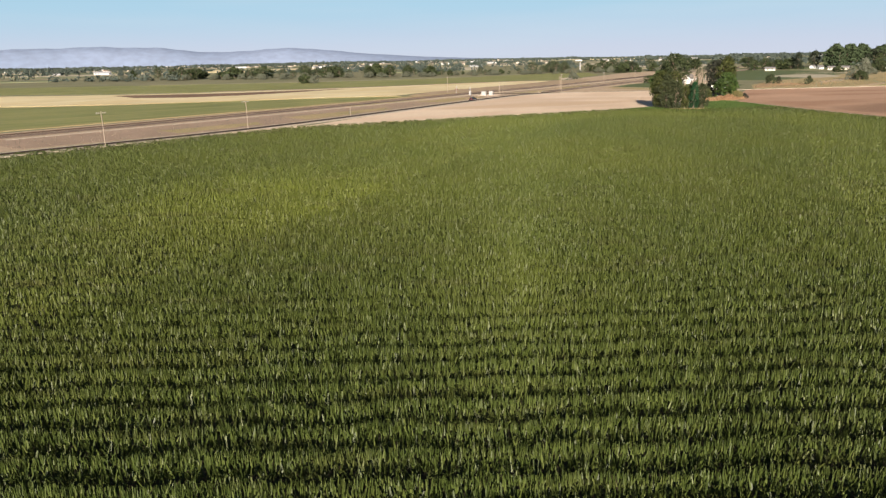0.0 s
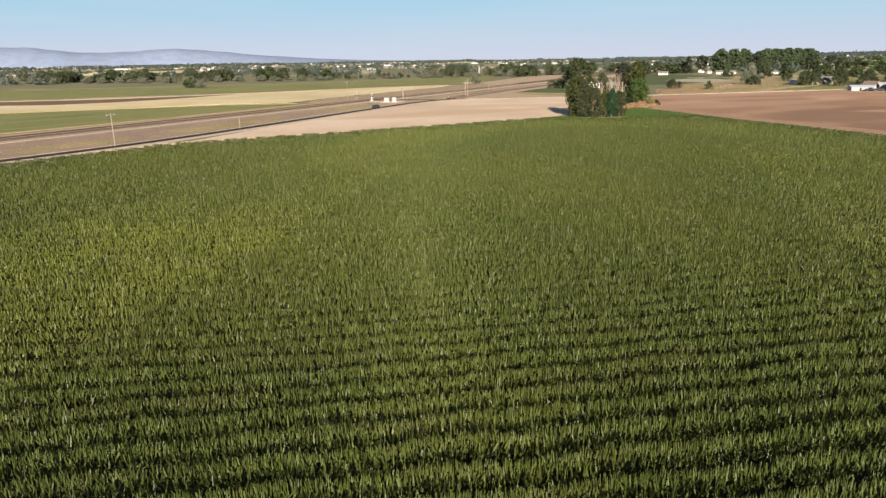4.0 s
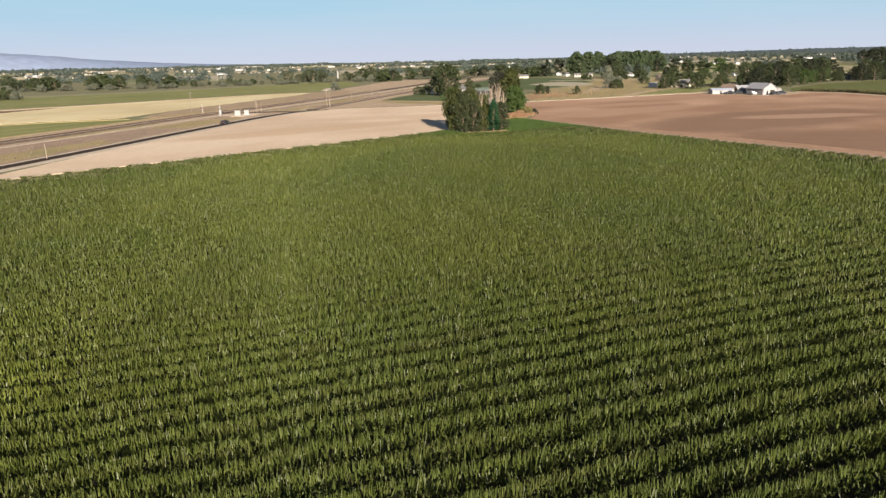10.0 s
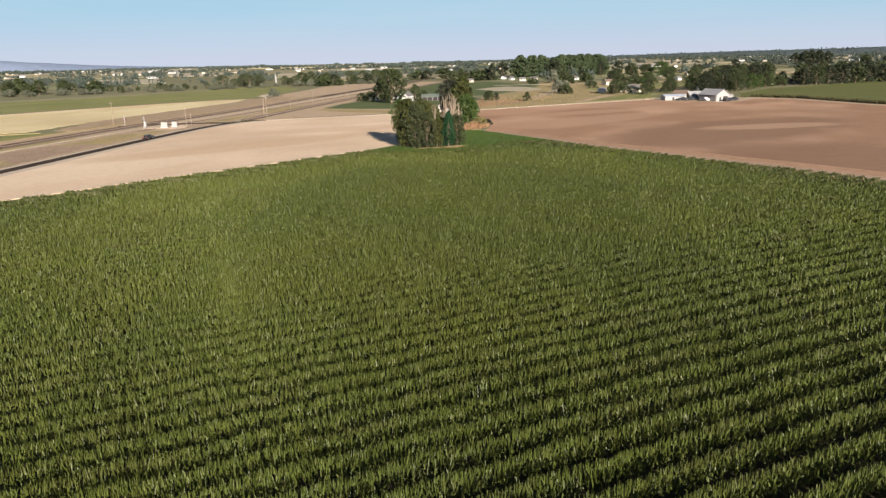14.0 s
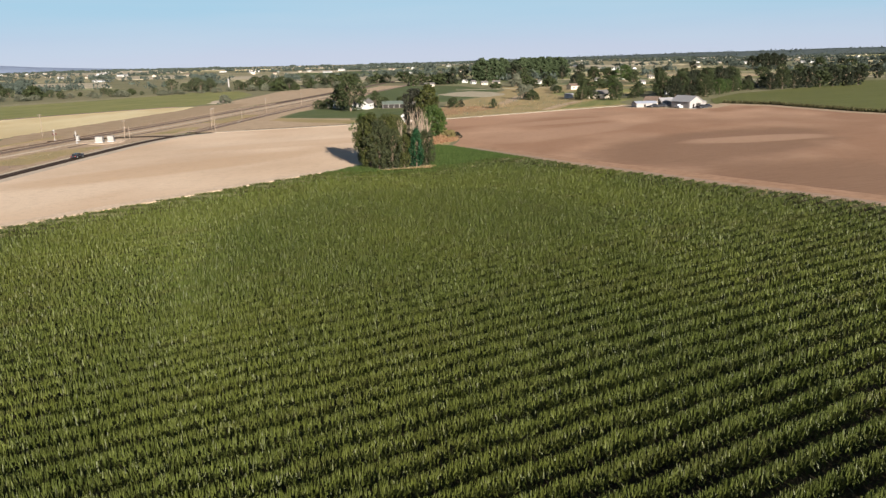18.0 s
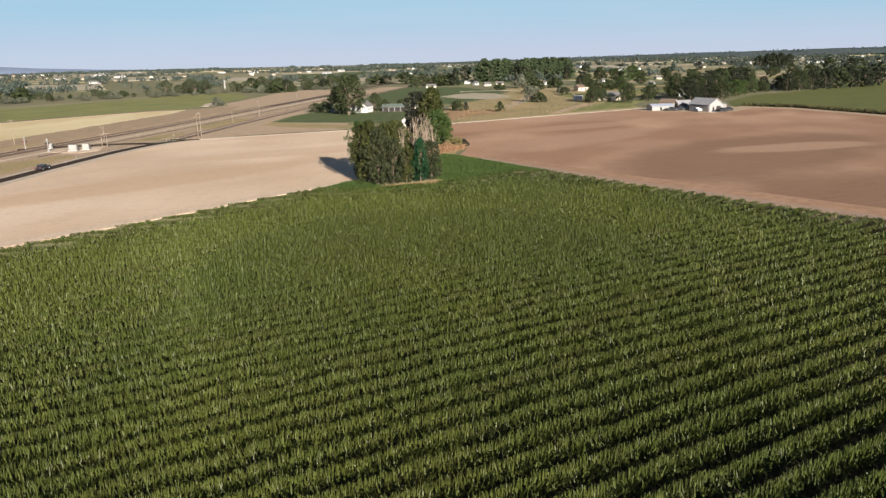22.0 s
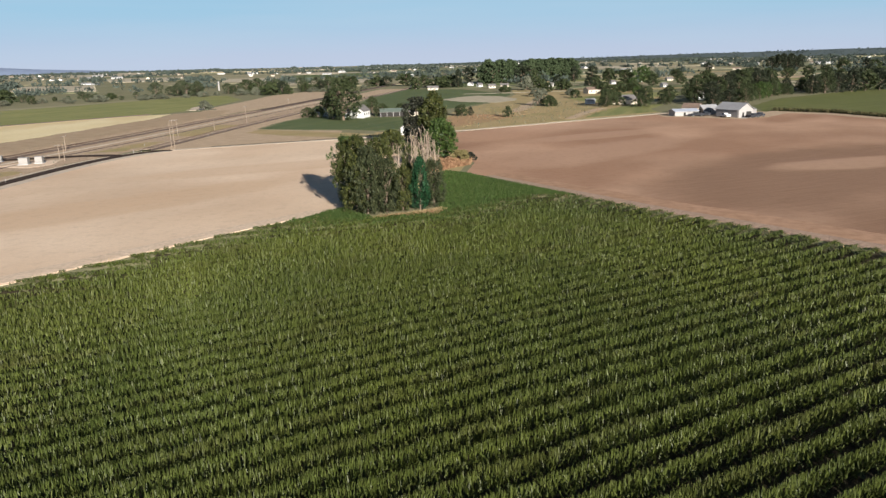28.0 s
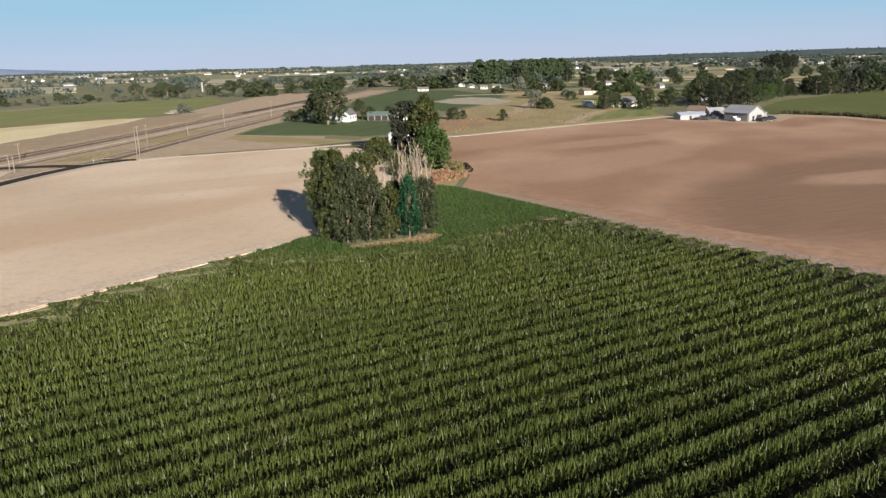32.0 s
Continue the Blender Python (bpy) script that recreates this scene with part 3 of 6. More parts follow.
plot("field_tan", TAN, M["tan_soil"], "pale tan freshly tilled bare field", ragged=0.25)
plot("field_red", RED, M["red_soil"], "red-brown tilled bare field with moist streaks", ragged=0.25)
ribbon("field_margin", smooth_line([(-95.5, -109.7), (-89.6, -90.3), (-78.6, -75.9), (-57.6, -50.7), (-47.6, -38.4), (-34.6, -23.7), (-22.5, -8.9), (-13.8, 0.5), (-9.2, 5.5)], 3), 3.6, M["verge"], "pale dry earth margin beside the corn", "field margin", 0.09)
ribbon("field_edge", smooth_line([(24, 42), (40.5, 18.3), (51, 4), (60.5, -6.5), (70.5, -20.5), (86.5, -39.5), (143.5, -117), (188, -179)], 3), 6.0, M["edge_red"], "paler trampled edge of the red field", "field margin", 0.07)
ribbon("field_margin", smooth_line([(22, 40), (38.3, 16.3), (48, 1.5), (57, -9.5), (67, -23.5), (83, -42.5), (140, -120), (185, -182)], 3), 3.0, M["verge_red"], "pale trampled earth margin beside the corn", "field margin", 0.09)
ROAD = [(-128, -260), (-113, -165), (-105, -135), (-98.5, -108), (-94.5, -80), (-92.5, -50), (-91, -18), (-89.5, 14), (-88, 43), (-86.5, 66), (-84, 84), (-79, 98), (-70, 105), (-48, 114), (-24, 124.5), (12, 141), (40, 159), (67, 177), (90, 191), (112, 205)]
road_line = smooth_line(ROAD, 4)
cut = int(np.argmin(np.hypot(road_line[:, 0] + 70, road_line[:, 1] - 105)))
ribbon("road", road_line[:cut + 1], 4.0, M["asphalt"], "narrow dark asphalt farm road", "road", 0.10)
ribbon("track_dirt", road_line[cut - 1:], 3.0, M["shoulder"], "pale dirt farm track", "track", 0.085)
ditch = int(np.argmin(np.hypot(road_line[:, 0] + 5, road_line[:, 1] - 133)))
ribbon("ditch_edge", road_line[cut + 3:ditch] + np.array([-0.9, 2.2]), 1.3, M["corn_soil"], "thin dark moist ditch beside the track", "ditch", 0.075)
shoulder = np.column_stack([np.interp(np.arange(cut), np.arange(cut), road_line[:cut, 0]) + 3.4, road_line[:cut, 1]])
ribbon("road_shoulder", np.column_stack([road_line[:cut, 0] - 2.9, road_line[:cut, 1]]), 1.4, M["shoulder"], "narrow pale gravel edge of the road", "road shoulder", 0.07)
ribbon("road_shoulder", shoulder, 3.2, M["shoulder"], "pale gravel shoulder beside the road", "road shoulder", 0.07)
# the road's branch over the railway
ribbon("road_branch", smooth_line([(-82, 92), (-90, 94), (-100, 92), (-110, 89), (-117, 85.5), (-122, 82.5)], 4), 4.5, M["asphalt"], "asphalt side road crossing the railway", "road", 0.14)
# ---- railway ----
RAIL_A = smooth_line([(-190, -330), (-150, -150), (-137, -80), (-127, -10), (-121, 40), (-114, 95), (-106, 140), (-100, 190), (-92, 255), (-83, 320), (-72, 420), (-40, 700), (20, 1200)], 5)
brushland = [(-118, -165), (-112, -140), (-104, -112), (-98, -85), (-95.5, -50), (-94, 0), (-92, 45), (-89, 80), (-84, 100), (-80, 140), (-72, 200), (-58, 290), (-50, 360), (-72, 380), (-92, 300), (-110, 210), (-122, 160), (-131, 100), (-136, 40), (-142, -20), (-152, -80), (-165, -150)]
plot("railside_land", brushland, M["brush"], "pale dusty strip of land beside the railway", "waste land", 0.03, 0.5)
plot("railside_earth", [(-116, -150), (-105, -116), (-99, -85), (-96.5, -50), (-96, -10), (-97, 30), (-101, 44), (-108, 30), (-115, 4), (-122, -30), (-128, -70), (-135, -110), (-145, -150)], M["mauve_earth"], "weedy brown earth between road and railway", "waste land", 0.04, 1.2)
plot("railside_dirt", [(-83, 105), (-66, 107), (-40, 119), (-24, 128), (-26, 156), (-40, 160), (-62, 170), (-60, 205), (-54, 232), (-50, 300), (-30, 480), (-20, 560), (-45, 560), (-62, 420), (-60, 300), (-74, 200), (-82, 140)], M["dirt"], "pale bare dirt beside the railway", "waste land", 0.035, 0.6)
plot("railside_dirt", [(-112, 215), (-94, 300), (-76, 400), (-60, 520), (-110, 545), (-128, 480), (-126, 400), (-128, 330), (-124, 292), (-116, 250)], M["dirt"], "pale bare dirt beyond the railway", "waste land", 0.032, 0.6)


def railway(line, gauge=1.5):
    ob = empty("railway_track", Matrix(), "rusty railway track on dark ballast", "railway", kind="structure")
    b = ribbon("ballast", line, 3.2, M["ballast"], "", "", 0.1, 0.45)
    b.parent = ob
    for key in ("category", "kind"):
        if key in b:
            del b[key]
    d = np.gradient(line, axis=0)
    d /= np.linalg.norm(d, axis=1, keepdims=True)
    side = np.stack([-d[:, 1], d[:, 0]], 1)
    for o in (-gauge / 2, gauge / 2):
        pts = np.column_stack([line + side * o, np.full(len(line), 0.74)])
        v, f = tubes([(pts, np.full(len(pts), 0.09))], 4)
        part("rail", mesh_of("rail", v, f, M["rail"]), ob)
    s = np.concatenate([[0], np.cumsum(np.hypot(*np.diff(line, axis=0).T))])
    at = np.arange(0, min(s[-1], 620), 0.9)
    cx, cy = np.interp(at, s, line[:, 0]), np.interp(at, s, line[:, 1])
    ang = np.interp(at, s, np.unwrap(np.arctan2(d[:, 1], d[:, 0])))
    cube = np.array([(x, y, z) for x in (-0.13, 0.13) for y in (-1.3, 1.3) for z in (0.5, 0.68)])
    c, sn = np.cos(ang)[:, None], np.sin(ang)[:, None]
    v = np.stack([cx[:, None] + c * cube[:, 0] - sn * cube[:, 1], cy[:, None] + sn * cube[:, 0] + c * cube[:, 1], np.broadcast_to(cube[:, 2], (len(at), 8))], -1).reshape(-1, 3)
    quad = np.array([(0, 1, 3, 2), (4, 6, 7, 5), (0, 4, 5, 1), (2, 3, 7, 6), (1, 5, 7, 3), (0, 2, 6, 4)])
    f = (np.arange(len(at))[:, None, None] * 8 + quad).reshape(-1, 4)
    t = part("sleepers", mesh_of("sleepers", v, f, M["wood"]), ob)
    t["kind"] = "stuff"


railway(RAIL_A)
near_rail = RAIL_A[(RAIL_A[:, 1] > -140) & (RAIL_A[:, 1] < 420)]
ribbon("service_track", near_rail + np.array([7.5, -1.0]), 1.8, M["shoulder"], "pale service track beside the railway", "track", 0.09)
ribbon("service_track", near_rail + np.array([-5.5, 1.0]), 1.4, M["dirt"], "dusty path beside the railway", "track", 0.08)
ribbon("ditch_edge", near_rail[near_rail[:, 1] > 60] + np.array([13.0, -2.0]), 1.0, M["ballast"], "dark weedy ditch between the railway tracks", "ditch", 0.085)
railway(smooth_line([(-79, 103), (-76.5, 130), (-72, 180), (-62, 262), (-48, 360), (-30, 480), (0, 700)], 8))

# ---- far fields ----
plot("field_meadow", [(-330, -75), (-290, -58), (-244, -25), (-208, 10), (-169, 46), (-140, 60), (-131, 62), (-138, 20), (-146, -30), (-156, -80), (-172, -150), (-195, -230), (-420, -230)], M["meadow"], "green meadow beyond the railway", lift=0.04, ragged=0.4)
plot("field_stubble", [(-420, -20), (-330, -52), (-290, -40), (-244, -15), (-208, 18), (-175, 52), (-148, 66), (-147, 105), (-142, 150), (-136, 200), (-131, 242), (-134, 274), (-152, 262), (-172, 240), (-196, 206), (-220, 166), (-250, 124), (-300, 80), (-360, 45), (-470, 10)], M["wheat"], "ripe golden stubble field", lift=0.06, ragged=0.6)
plot("earth_bank", [(-140, 70), (-146.5, 106), (-141.5, 152), (-135.5, 202), (-130.5, 243), (-133, 275), (-122, 290), (-108, 300), (-103, 255), (-110, 190), (-116, 140), (-122, 95), (-126, 72)], M["dirt_brown"], "bare brown earth bank between stubble and railway", "bank", 0.085, 1.2)
plot("field_strip", [(-480, 30), (-365, 60), (-300, 90), (-250, 136), (-218, 178), (-194, 218), (-168, 254), (-140, 282), (-132, 320), (-136, 420), (-170, 500), (-225, 480), (-262, 390), (-310, 320), (-380, 260), (-470, 190), (-600, 130)], M["meadow"], "long green crop strip before a belt of trees", lift=0.05, ragged=0.5)
plot("field_corner", [(-60, 170), (-38, 163), (-24, 160), (-12, 152), (4, 160), (8, 200), (-5, 216), (-30, 222), (-52, 226), (-58, 205)], M["crop"], "small dark green garden field", lift=0.05, ragged=0.5)
plot("field_fringe", [(-60, 168), (-41, 157), (-24, 148), (-13, 140), (-24, 131), (-44, 141), (-62, 155)], M["dry_grass"], "dry yellowish strip below the garden field", "grass", lift=0.045, ragged=0.6)
plot("yard_bare", [(-12, 146), (-14, 128), (-2, 108), (3, 80), (4, 50), (6, 28), (12, 24), (18, 60), (16, 80), (13, 110), (11, 136), (2, 148)], M["dry_grass"], "dry grassy yard round a farmhouse", "yard", 0.055, 0.5)
plot("field_crop", [(-38, 320), (-10, 270), (17, 268), (44, 326), (62, 410), (30, 520), (-20, 550), (-42, 440)], M["crop"], "dark green crop field behind the farmhouse", lift=0.05, ragged=0.6)
plot("field_dry", [(17, 145), (66, 180), (110, 209), (100, 250), (150, 330), (150, 470), (70, 500), (64, 400), (46, 322), (20, 262), (12, 200)], M["dry_grass"], "dry grassland with orange weeds", "grassland", lift=0.05, ragged=0.6)
plot("field_east", [(152, 199), (170, 181), (183, 133), (202, 102), (260, 60), (430, 180), (560, 420), (380, 450), (330, 420), (262, 338), (200, 290), (165, 240)], M["east_crop"], "broad light green crop field with a dark border", lift=0.05, ragged=0.5)
plot("yard_barn", [(106, 206), (104, 186), (118, 176), (124, 170), (128, 165), (142, 172), (158, 190), (150, 203), (128, 206)], M["dirt"], "pale bare farmyard round the barns", "yard", 0.065, 0.3)
plot("concrete_apron", [(130.0, 171.2), (139.2, 176.1), (140.1, 174.3), (130.9, 169.4)], M["white"], "pale concrete apron before the barn", "pavement", 0.10, 0.0)
plot("weed_strip", [(152, 197), (168, 179), (181, 132), (199, 101), (204, 104.5), (187, 134.5), (174, 184), (157, 203)], M["dirt"], "pale track along the green field", "track", 0.07, 0.3)

plot("soil_patch", [(-330, 45), (-312, 58), (-292, 68), (-270, 84), (-246, 114), (-226, 142), (-230, 112), (-234, 88), (-243, 60), (-262, 36), (-290, 28)], M["brown_soil"], "long dark brown patch of turned soil beside stubble", "bare soil", 0.09, 0.8)
plot("field_strip", [(-470, 196), (-400, 226), (-345, 256), (-292, 306), (-246, 378), (-208, 470), (-224, 474), (-262, 388), (-310, 318), (-380, 258)], M["far_olive"], "dry olive strip behind the green crop", lift=0.08, ragged=0.8)
ribbon("field_bank", smooth_line([(-300, 95), (-250, 130), (-218, 172), (-194, 212), (-168, 248), (-146, 274)], 5), 4.0, M["brown_roof"], "dark brown bank between stubble and green strip", "bank", 0.2)
ribbon("field_bank", smooth_line([(-420, -25), (-330, -60), (-290, -47), (-244, -19), (-208, 14), (-172, 48), (-140, 62)], 5), 2.5, M["dry_grass"], "dry grassy bank between meadow and stubble", "bank", 0.15)
ribbon("field_bank", smooth_line([(-172, -150), (-157, -82), (-147, -32), (-139, 18), (-132, 62), (-127, 100)], 5), 3.0, M["dry_grass"], "dry yellow bank beside the railway", "bank", 0.15)
for outline in ([(-110, 20), (-96, 24), (-93, 62), (-98, 66), (-108, 50)], [(-114, -60), (-100, -66), (-97, -20), (-104, -10)], [(-96, 100), (-86, 104), (-83, 130), (-90, 128)], [(-92, 150), (-80, 148), (-74, 190), (-84, 196)], [(-128, -10), (-118, -4), (-112, 40), (-118, 44)], [(-120, -110), (-108, -112), (-103, -84), (-110, -78)]):
    plot("weed_patch", outline, M["dry_grass"], "patch of dry yellow-green weeds by the railway", "weeds", 0.045, 1.2)
plot("weed_slope", [(17, 160), (30, 178), (42, 200), (40, 214), (31, 222), (18, 226), (15, 205), (14, 180)], M["rusty_land"], "rusty orange weedy slope", "weeds", 0.07, 0.8)
plot("weed_slope", [(44, 228), (50, 232), (60, 268), (80, 345), (74, 352), (54, 276)], M["dirt"], "pale bare bank in dry grassland", "bank", 0.07, 0.8)
plot("field_lens", [(12, 356), (24, 328), (44, 311), (57, 330), (60, 350), (52, 385), (37, 400), (22, 384)], M["far_pale"], "pale bare patch in the green crop", "field", 0.07, 0.8)
plot("track_dirt", [(63, 184), (68, 187), (79, 214), (94, 244), (90, 247), (75, 217)], M["dirt"], "short pale dirt track to a house", "track", 0.08, 0.4)
plot("field_grass", [(72, 189.5), (110, 214), (112, 232), (128, 264), (112, 262), (97, 243), (82, 214)], M["meadow"], "green grass beside a dirt track", "grass", 0.065, 0.6)
plot("field_grass", [(96, 290), (150, 340), (200, 372), (190, 400), (130, 380), (90, 340)], M["meadow"], "green pasture among trees and houses", "grass", 0.065, 0.8)
plot("field_far", [(-275, 905), (-150, 985), (-120, 805), (-240, 790)], M["far_pale"], "pale golden field behind a belt of trees", lift=0.09, ragged=2.0)
PALE_LOTS = ([(-610, 970), (-495, 945), (-372, 690), (-455, 695), (-500, 740)], [(-320, 985), (-390, 1240), (-280, 1225), (-215, 935)], [(-760, 1560), (-600, 1600), (-470, 1165), (-560, 1150)])
for n, lot in enumerate(PALE_LOTS):
    plot("field_far", lot, M["far_pale"], "pale bare land behind a belt of trees", lift=0.6 + 0.02 * n, ragged=2.0)
plot("gravel_heap", [(-135, 302), (-141, 326), (-142, 345), (-134, 340), (-125, 316), (-128, 304)], M["shoulder"], "low pale spread of gravel beside a bush", "gravel", 0.12, 1.5)
rng = random.Random(8)
for k in range(58):
    # narrow strips of fields, pastures and lanes behind the farms
    cy = 415 + 560 * (k + rng.random()) / 58
    cx = cy * rng.uniform(0.16, 0.78) - 20
    w, h, turn = cy * rng.uniform(0.06, 0.20), cy * rng.uniform(0.008, 0.035), radians(rng.uniform(4, 20))
    c, t0 = math.cos(turn), math.sin(turn)
    which = rng.choice(("far_pale", "far_green", "far_green", "far_olive", "dry_grass", "meadow", "crop", "crop", "dirt"))
    lab = {"far_green": "distant green field", "crop": "dark crop strip among farms", "far_olive": "dry grassland among farms", "dry_grass": "dry grass strip among farms", "meadow": "green pasture strip among farms", "dirt": "pale dirt lane among farms", "far_pale": "pale bare strip among farms"}[which]
    plot("field_far", [(cx + c * x - t0 * y, cy + t0 * x + c * y) for x, y in ((-w, -h), (w, -h * 0.7), (w * 0.92, h), (-w * 0.95, h * 0.8))], M[which], lab, lift=0.09 + k * 0.002, ragged=0.8)
rng = random.Random(4)
for k in range(170):
    d = rng.uniform(900, 4300)
    a = radians(rng.uniform(-62, 42))
    cx, cy = math.sin(a) * d, math.cos(a) * d - 120
    w, h, turn = d * rng.uniform(0.04, 0.12), d * rng.uniform(0.03, 0.13), radians(rng.choice((12, 12, 102, 30)))
    c, s = math.cos(turn), math.sin(turn)
    out = [(cx + c * x - s * y, cy + s * x + c * y) for x, y in ((-w, -h), (w, -h), (w * 0.9, h), (-w, h * 0.95))]
    which = rng.choice(("far_green", "far_green", "far_pale", "far_olive", "far_pale", "far_olive", "crop", "wheat"))
    lab = {"far_green": "distant green field", "crop": "distant dark crop field", "far_olive": "distant dry grassland", "wheat": "distant golden field", "far_pale": "distant pale bare land"}[which]
    plot("field_far", out, M[which], lab, lift=0.21 + k * 0.002)


# ---- trees ----
def leaves(centres, spread, per, size, seed, flat=0.0):
    """Small four-cornered leaves scattered round the centres, drawn out upwards where flat is 1. Arrays of verts and faces."""
    r = np.random.default_rng(seed)
    c = np.repeat(centres, per, 0)
    n = len(c)
    off = r.normal(size=(n, 3))
    off /= np.linalg.norm(off, axis=1, keepdims=True)
    off *= (r.random((n, 1)) ** 0.5) * np.repeat(np.broadcast_to(spread, (len(centres),)), per)[:, None]
    off *= np.array([1 - 0.45 * flat, 1 - 0.45 * flat, 0.8 + 0.9 * flat])
    p = c + off
    nrm = off / (np.linalg.norm(off, axis=1, keepdims=True) + 1e-6) + r.normal(size=(n, 3)) * 0.42
    a = np.cross(nrm, r.normal(size=(n, 3)) + np.cross(nrm, (0, 0, 1)) * 1.6 * flat)
    a /= np.linalg.norm(a, axis=1, keepdims=True) + 1e-6
    b = np.cross(nrm, a)
    b /= np.linalg.norm(b, axis=1, keepdims=True) + 1e-6
    s = np.repeat(np.broadcast_to(size, (len(centres),)), per)[:, None] * r.uniform(0.6, 1.35, (n, 1))
    v = np.stack([p - a * s, p + b * s * 0.45, p + a * s, p - b * s * 0.45], 1).reshape(-1, 3)
    return v, np.arange(n * 4).reshape(-1, 4)


PROFILES = {
    "poplar": lambda u: np.clip(np.sin(np.pi * (0.16 + 0.82 * u)), 0.06, 1) ** 0.62,
    "spires": lambda u: np.ones_like(u),
    "vase": lambda u: (0.62 + 0.42 * np.clip(u / 0.55, 0, 1)) * np.sqrt(np.clip(1 - (np.clip(u - 0.5, 0, 1) / 0.52) ** 2, 0.02, 1)),
    "round": lambda u: np.sqrt(np.clip(1 - (2 * u - 0.9) ** 2 / 1.25, 0.02, 1)),
    "column": lambda u: np.clip(u / 0.1, 0.55, 1) * np.clip((1.02 - u) / 0.42, 0.05, 1) ** 0.6,
    "wide": lambda u: np.clip((u + 0.15) / 0.35, 0.3, 1) * np.sqrt(np.clip(1 - ((u - 0.35) / 0.68) ** 2, 0.03, 1)),
    "bush": lambda u: np.sqrt(np.clip(1 - u * u, 0.03, 1)),
}


def tree_meshes(seed, height, radius, low, profile, material, clumps=160, per=26, leaf=0.3, clump=0.75, trunk=0.25, bark="bark", lobes=5):
    """Trunk with limbs, and a crown of leaf clumps gathered on uneven lobes."""
    r = np.random.default_rng(seed)
    prof = PROFILES[profile]
    u = r.random(clumps) ** 0.85
    ang = r.random(clumps) * 2 * np.pi
    lob = 1 + 0.30 * np.sin(ang * 3 + seed) * np.sin(u * 8 + seed * 1.7) + 0.2 * np.sin(ang * 2 + u * 5 + seed)
    rad = radius * prof(u) * lob * (0.25 + 0.75 * r.random(clumps) ** 0.4)
    top = low + u * (height - low) + r.normal(size=clumps) * 0.03 * height
    if profile == "spires":
        # several upright leaders, each with its own height and narrow cone of leaves
        k = max(5, int(radius * 5))
        la, lr, lh = r.random(k) * 2 * np.pi, radius * 0.8 * r.random(k) ** 0.6, height * r.uniform(0.66, 1.0, k)
        lh[0] = height
        j = r.integers(0, k, clumps)
        top = low + u * (lh[j] - low)
        fat = np.clip(1.05 - u, 0.06, 1) ** 0.7 * np.clip(radius * 0.7, 0.9, 1.5) * np.clip(0.6 + u * 3, 0, 1)
        spin, away = r.random(clumps) * 2 * np.pi, fat * r.random(clumps) ** 0.5
        px, py = lr[j] * np.cos(la[j]) * (0.45 + 0.55 * u) + away * np.cos(spin), lr[j] * np.sin(la[j]) * (0.45 + 0.55 * u) + away * np.sin(spin)
        rad, ang = np.hypot(px, py), np.arctan2(py, px)
    cen = np.column_stack([rad * np.cos(ang), rad * np.sin(ang), np.clip(top, 0.15, height)])
    v, f = leaves(cen, clump * r.uniform(0.6, 1.3, clumps), per, leaf, seed + 1, {"spires": 1.0, "poplar": 0.7, "vase": 0.55}.get(profile, 0.0))
    v[:, 2] = np.maximum(v[:, 2], 0.03)
    crown = mesh_of("crown", v, f, M[material])
    lean = r.normal(size=2) * 0.02 * height
    zs = np.linspace(-0.15, height * 0.86, 7)
    spine = np.column_stack([lean[0] * (zs / height) ** 2, lean[1] * (zs / height) ** 2, zs])
    paths = [(spine, trunk * np.linspace(1.25, 0.15, 7))]
    for k in r.choice(clumps, min(16, clumps), False):
        z0 = max(low * 0.6, cen[k, 2] * r.uniform(0.35, 0.6))
        p0 = np.array([np.interp(z0, zs, spine[:, 0]), np.interp(z0, zs, spine[:, 1]), z0])
        mid = (p0 + cen[k]) / 2 + (0, 0, 0.06 * height)
        paths.append((np.array([p0, mid, cen[k]]), trunk * np.array([0.42, 0.25, 0.06])))
    tv, tf = tubes(paths, 6)
    return mesh_of("trunk", tv, tf, M[bark], True), crown


def tree(meshes, x, y, label, z=0.0, turn=0.0, scale=(1, 1, 1), name="tree", category="tree", group=""):
    ob = empty(name, pose(x, y, z, 0, 0, turn) @ Matrix.Diagonal((*scale, 1)), label, category, group)
    part("trunk", meshes[0], ob)
    part("crown", meshes[1], ob)
    return ob


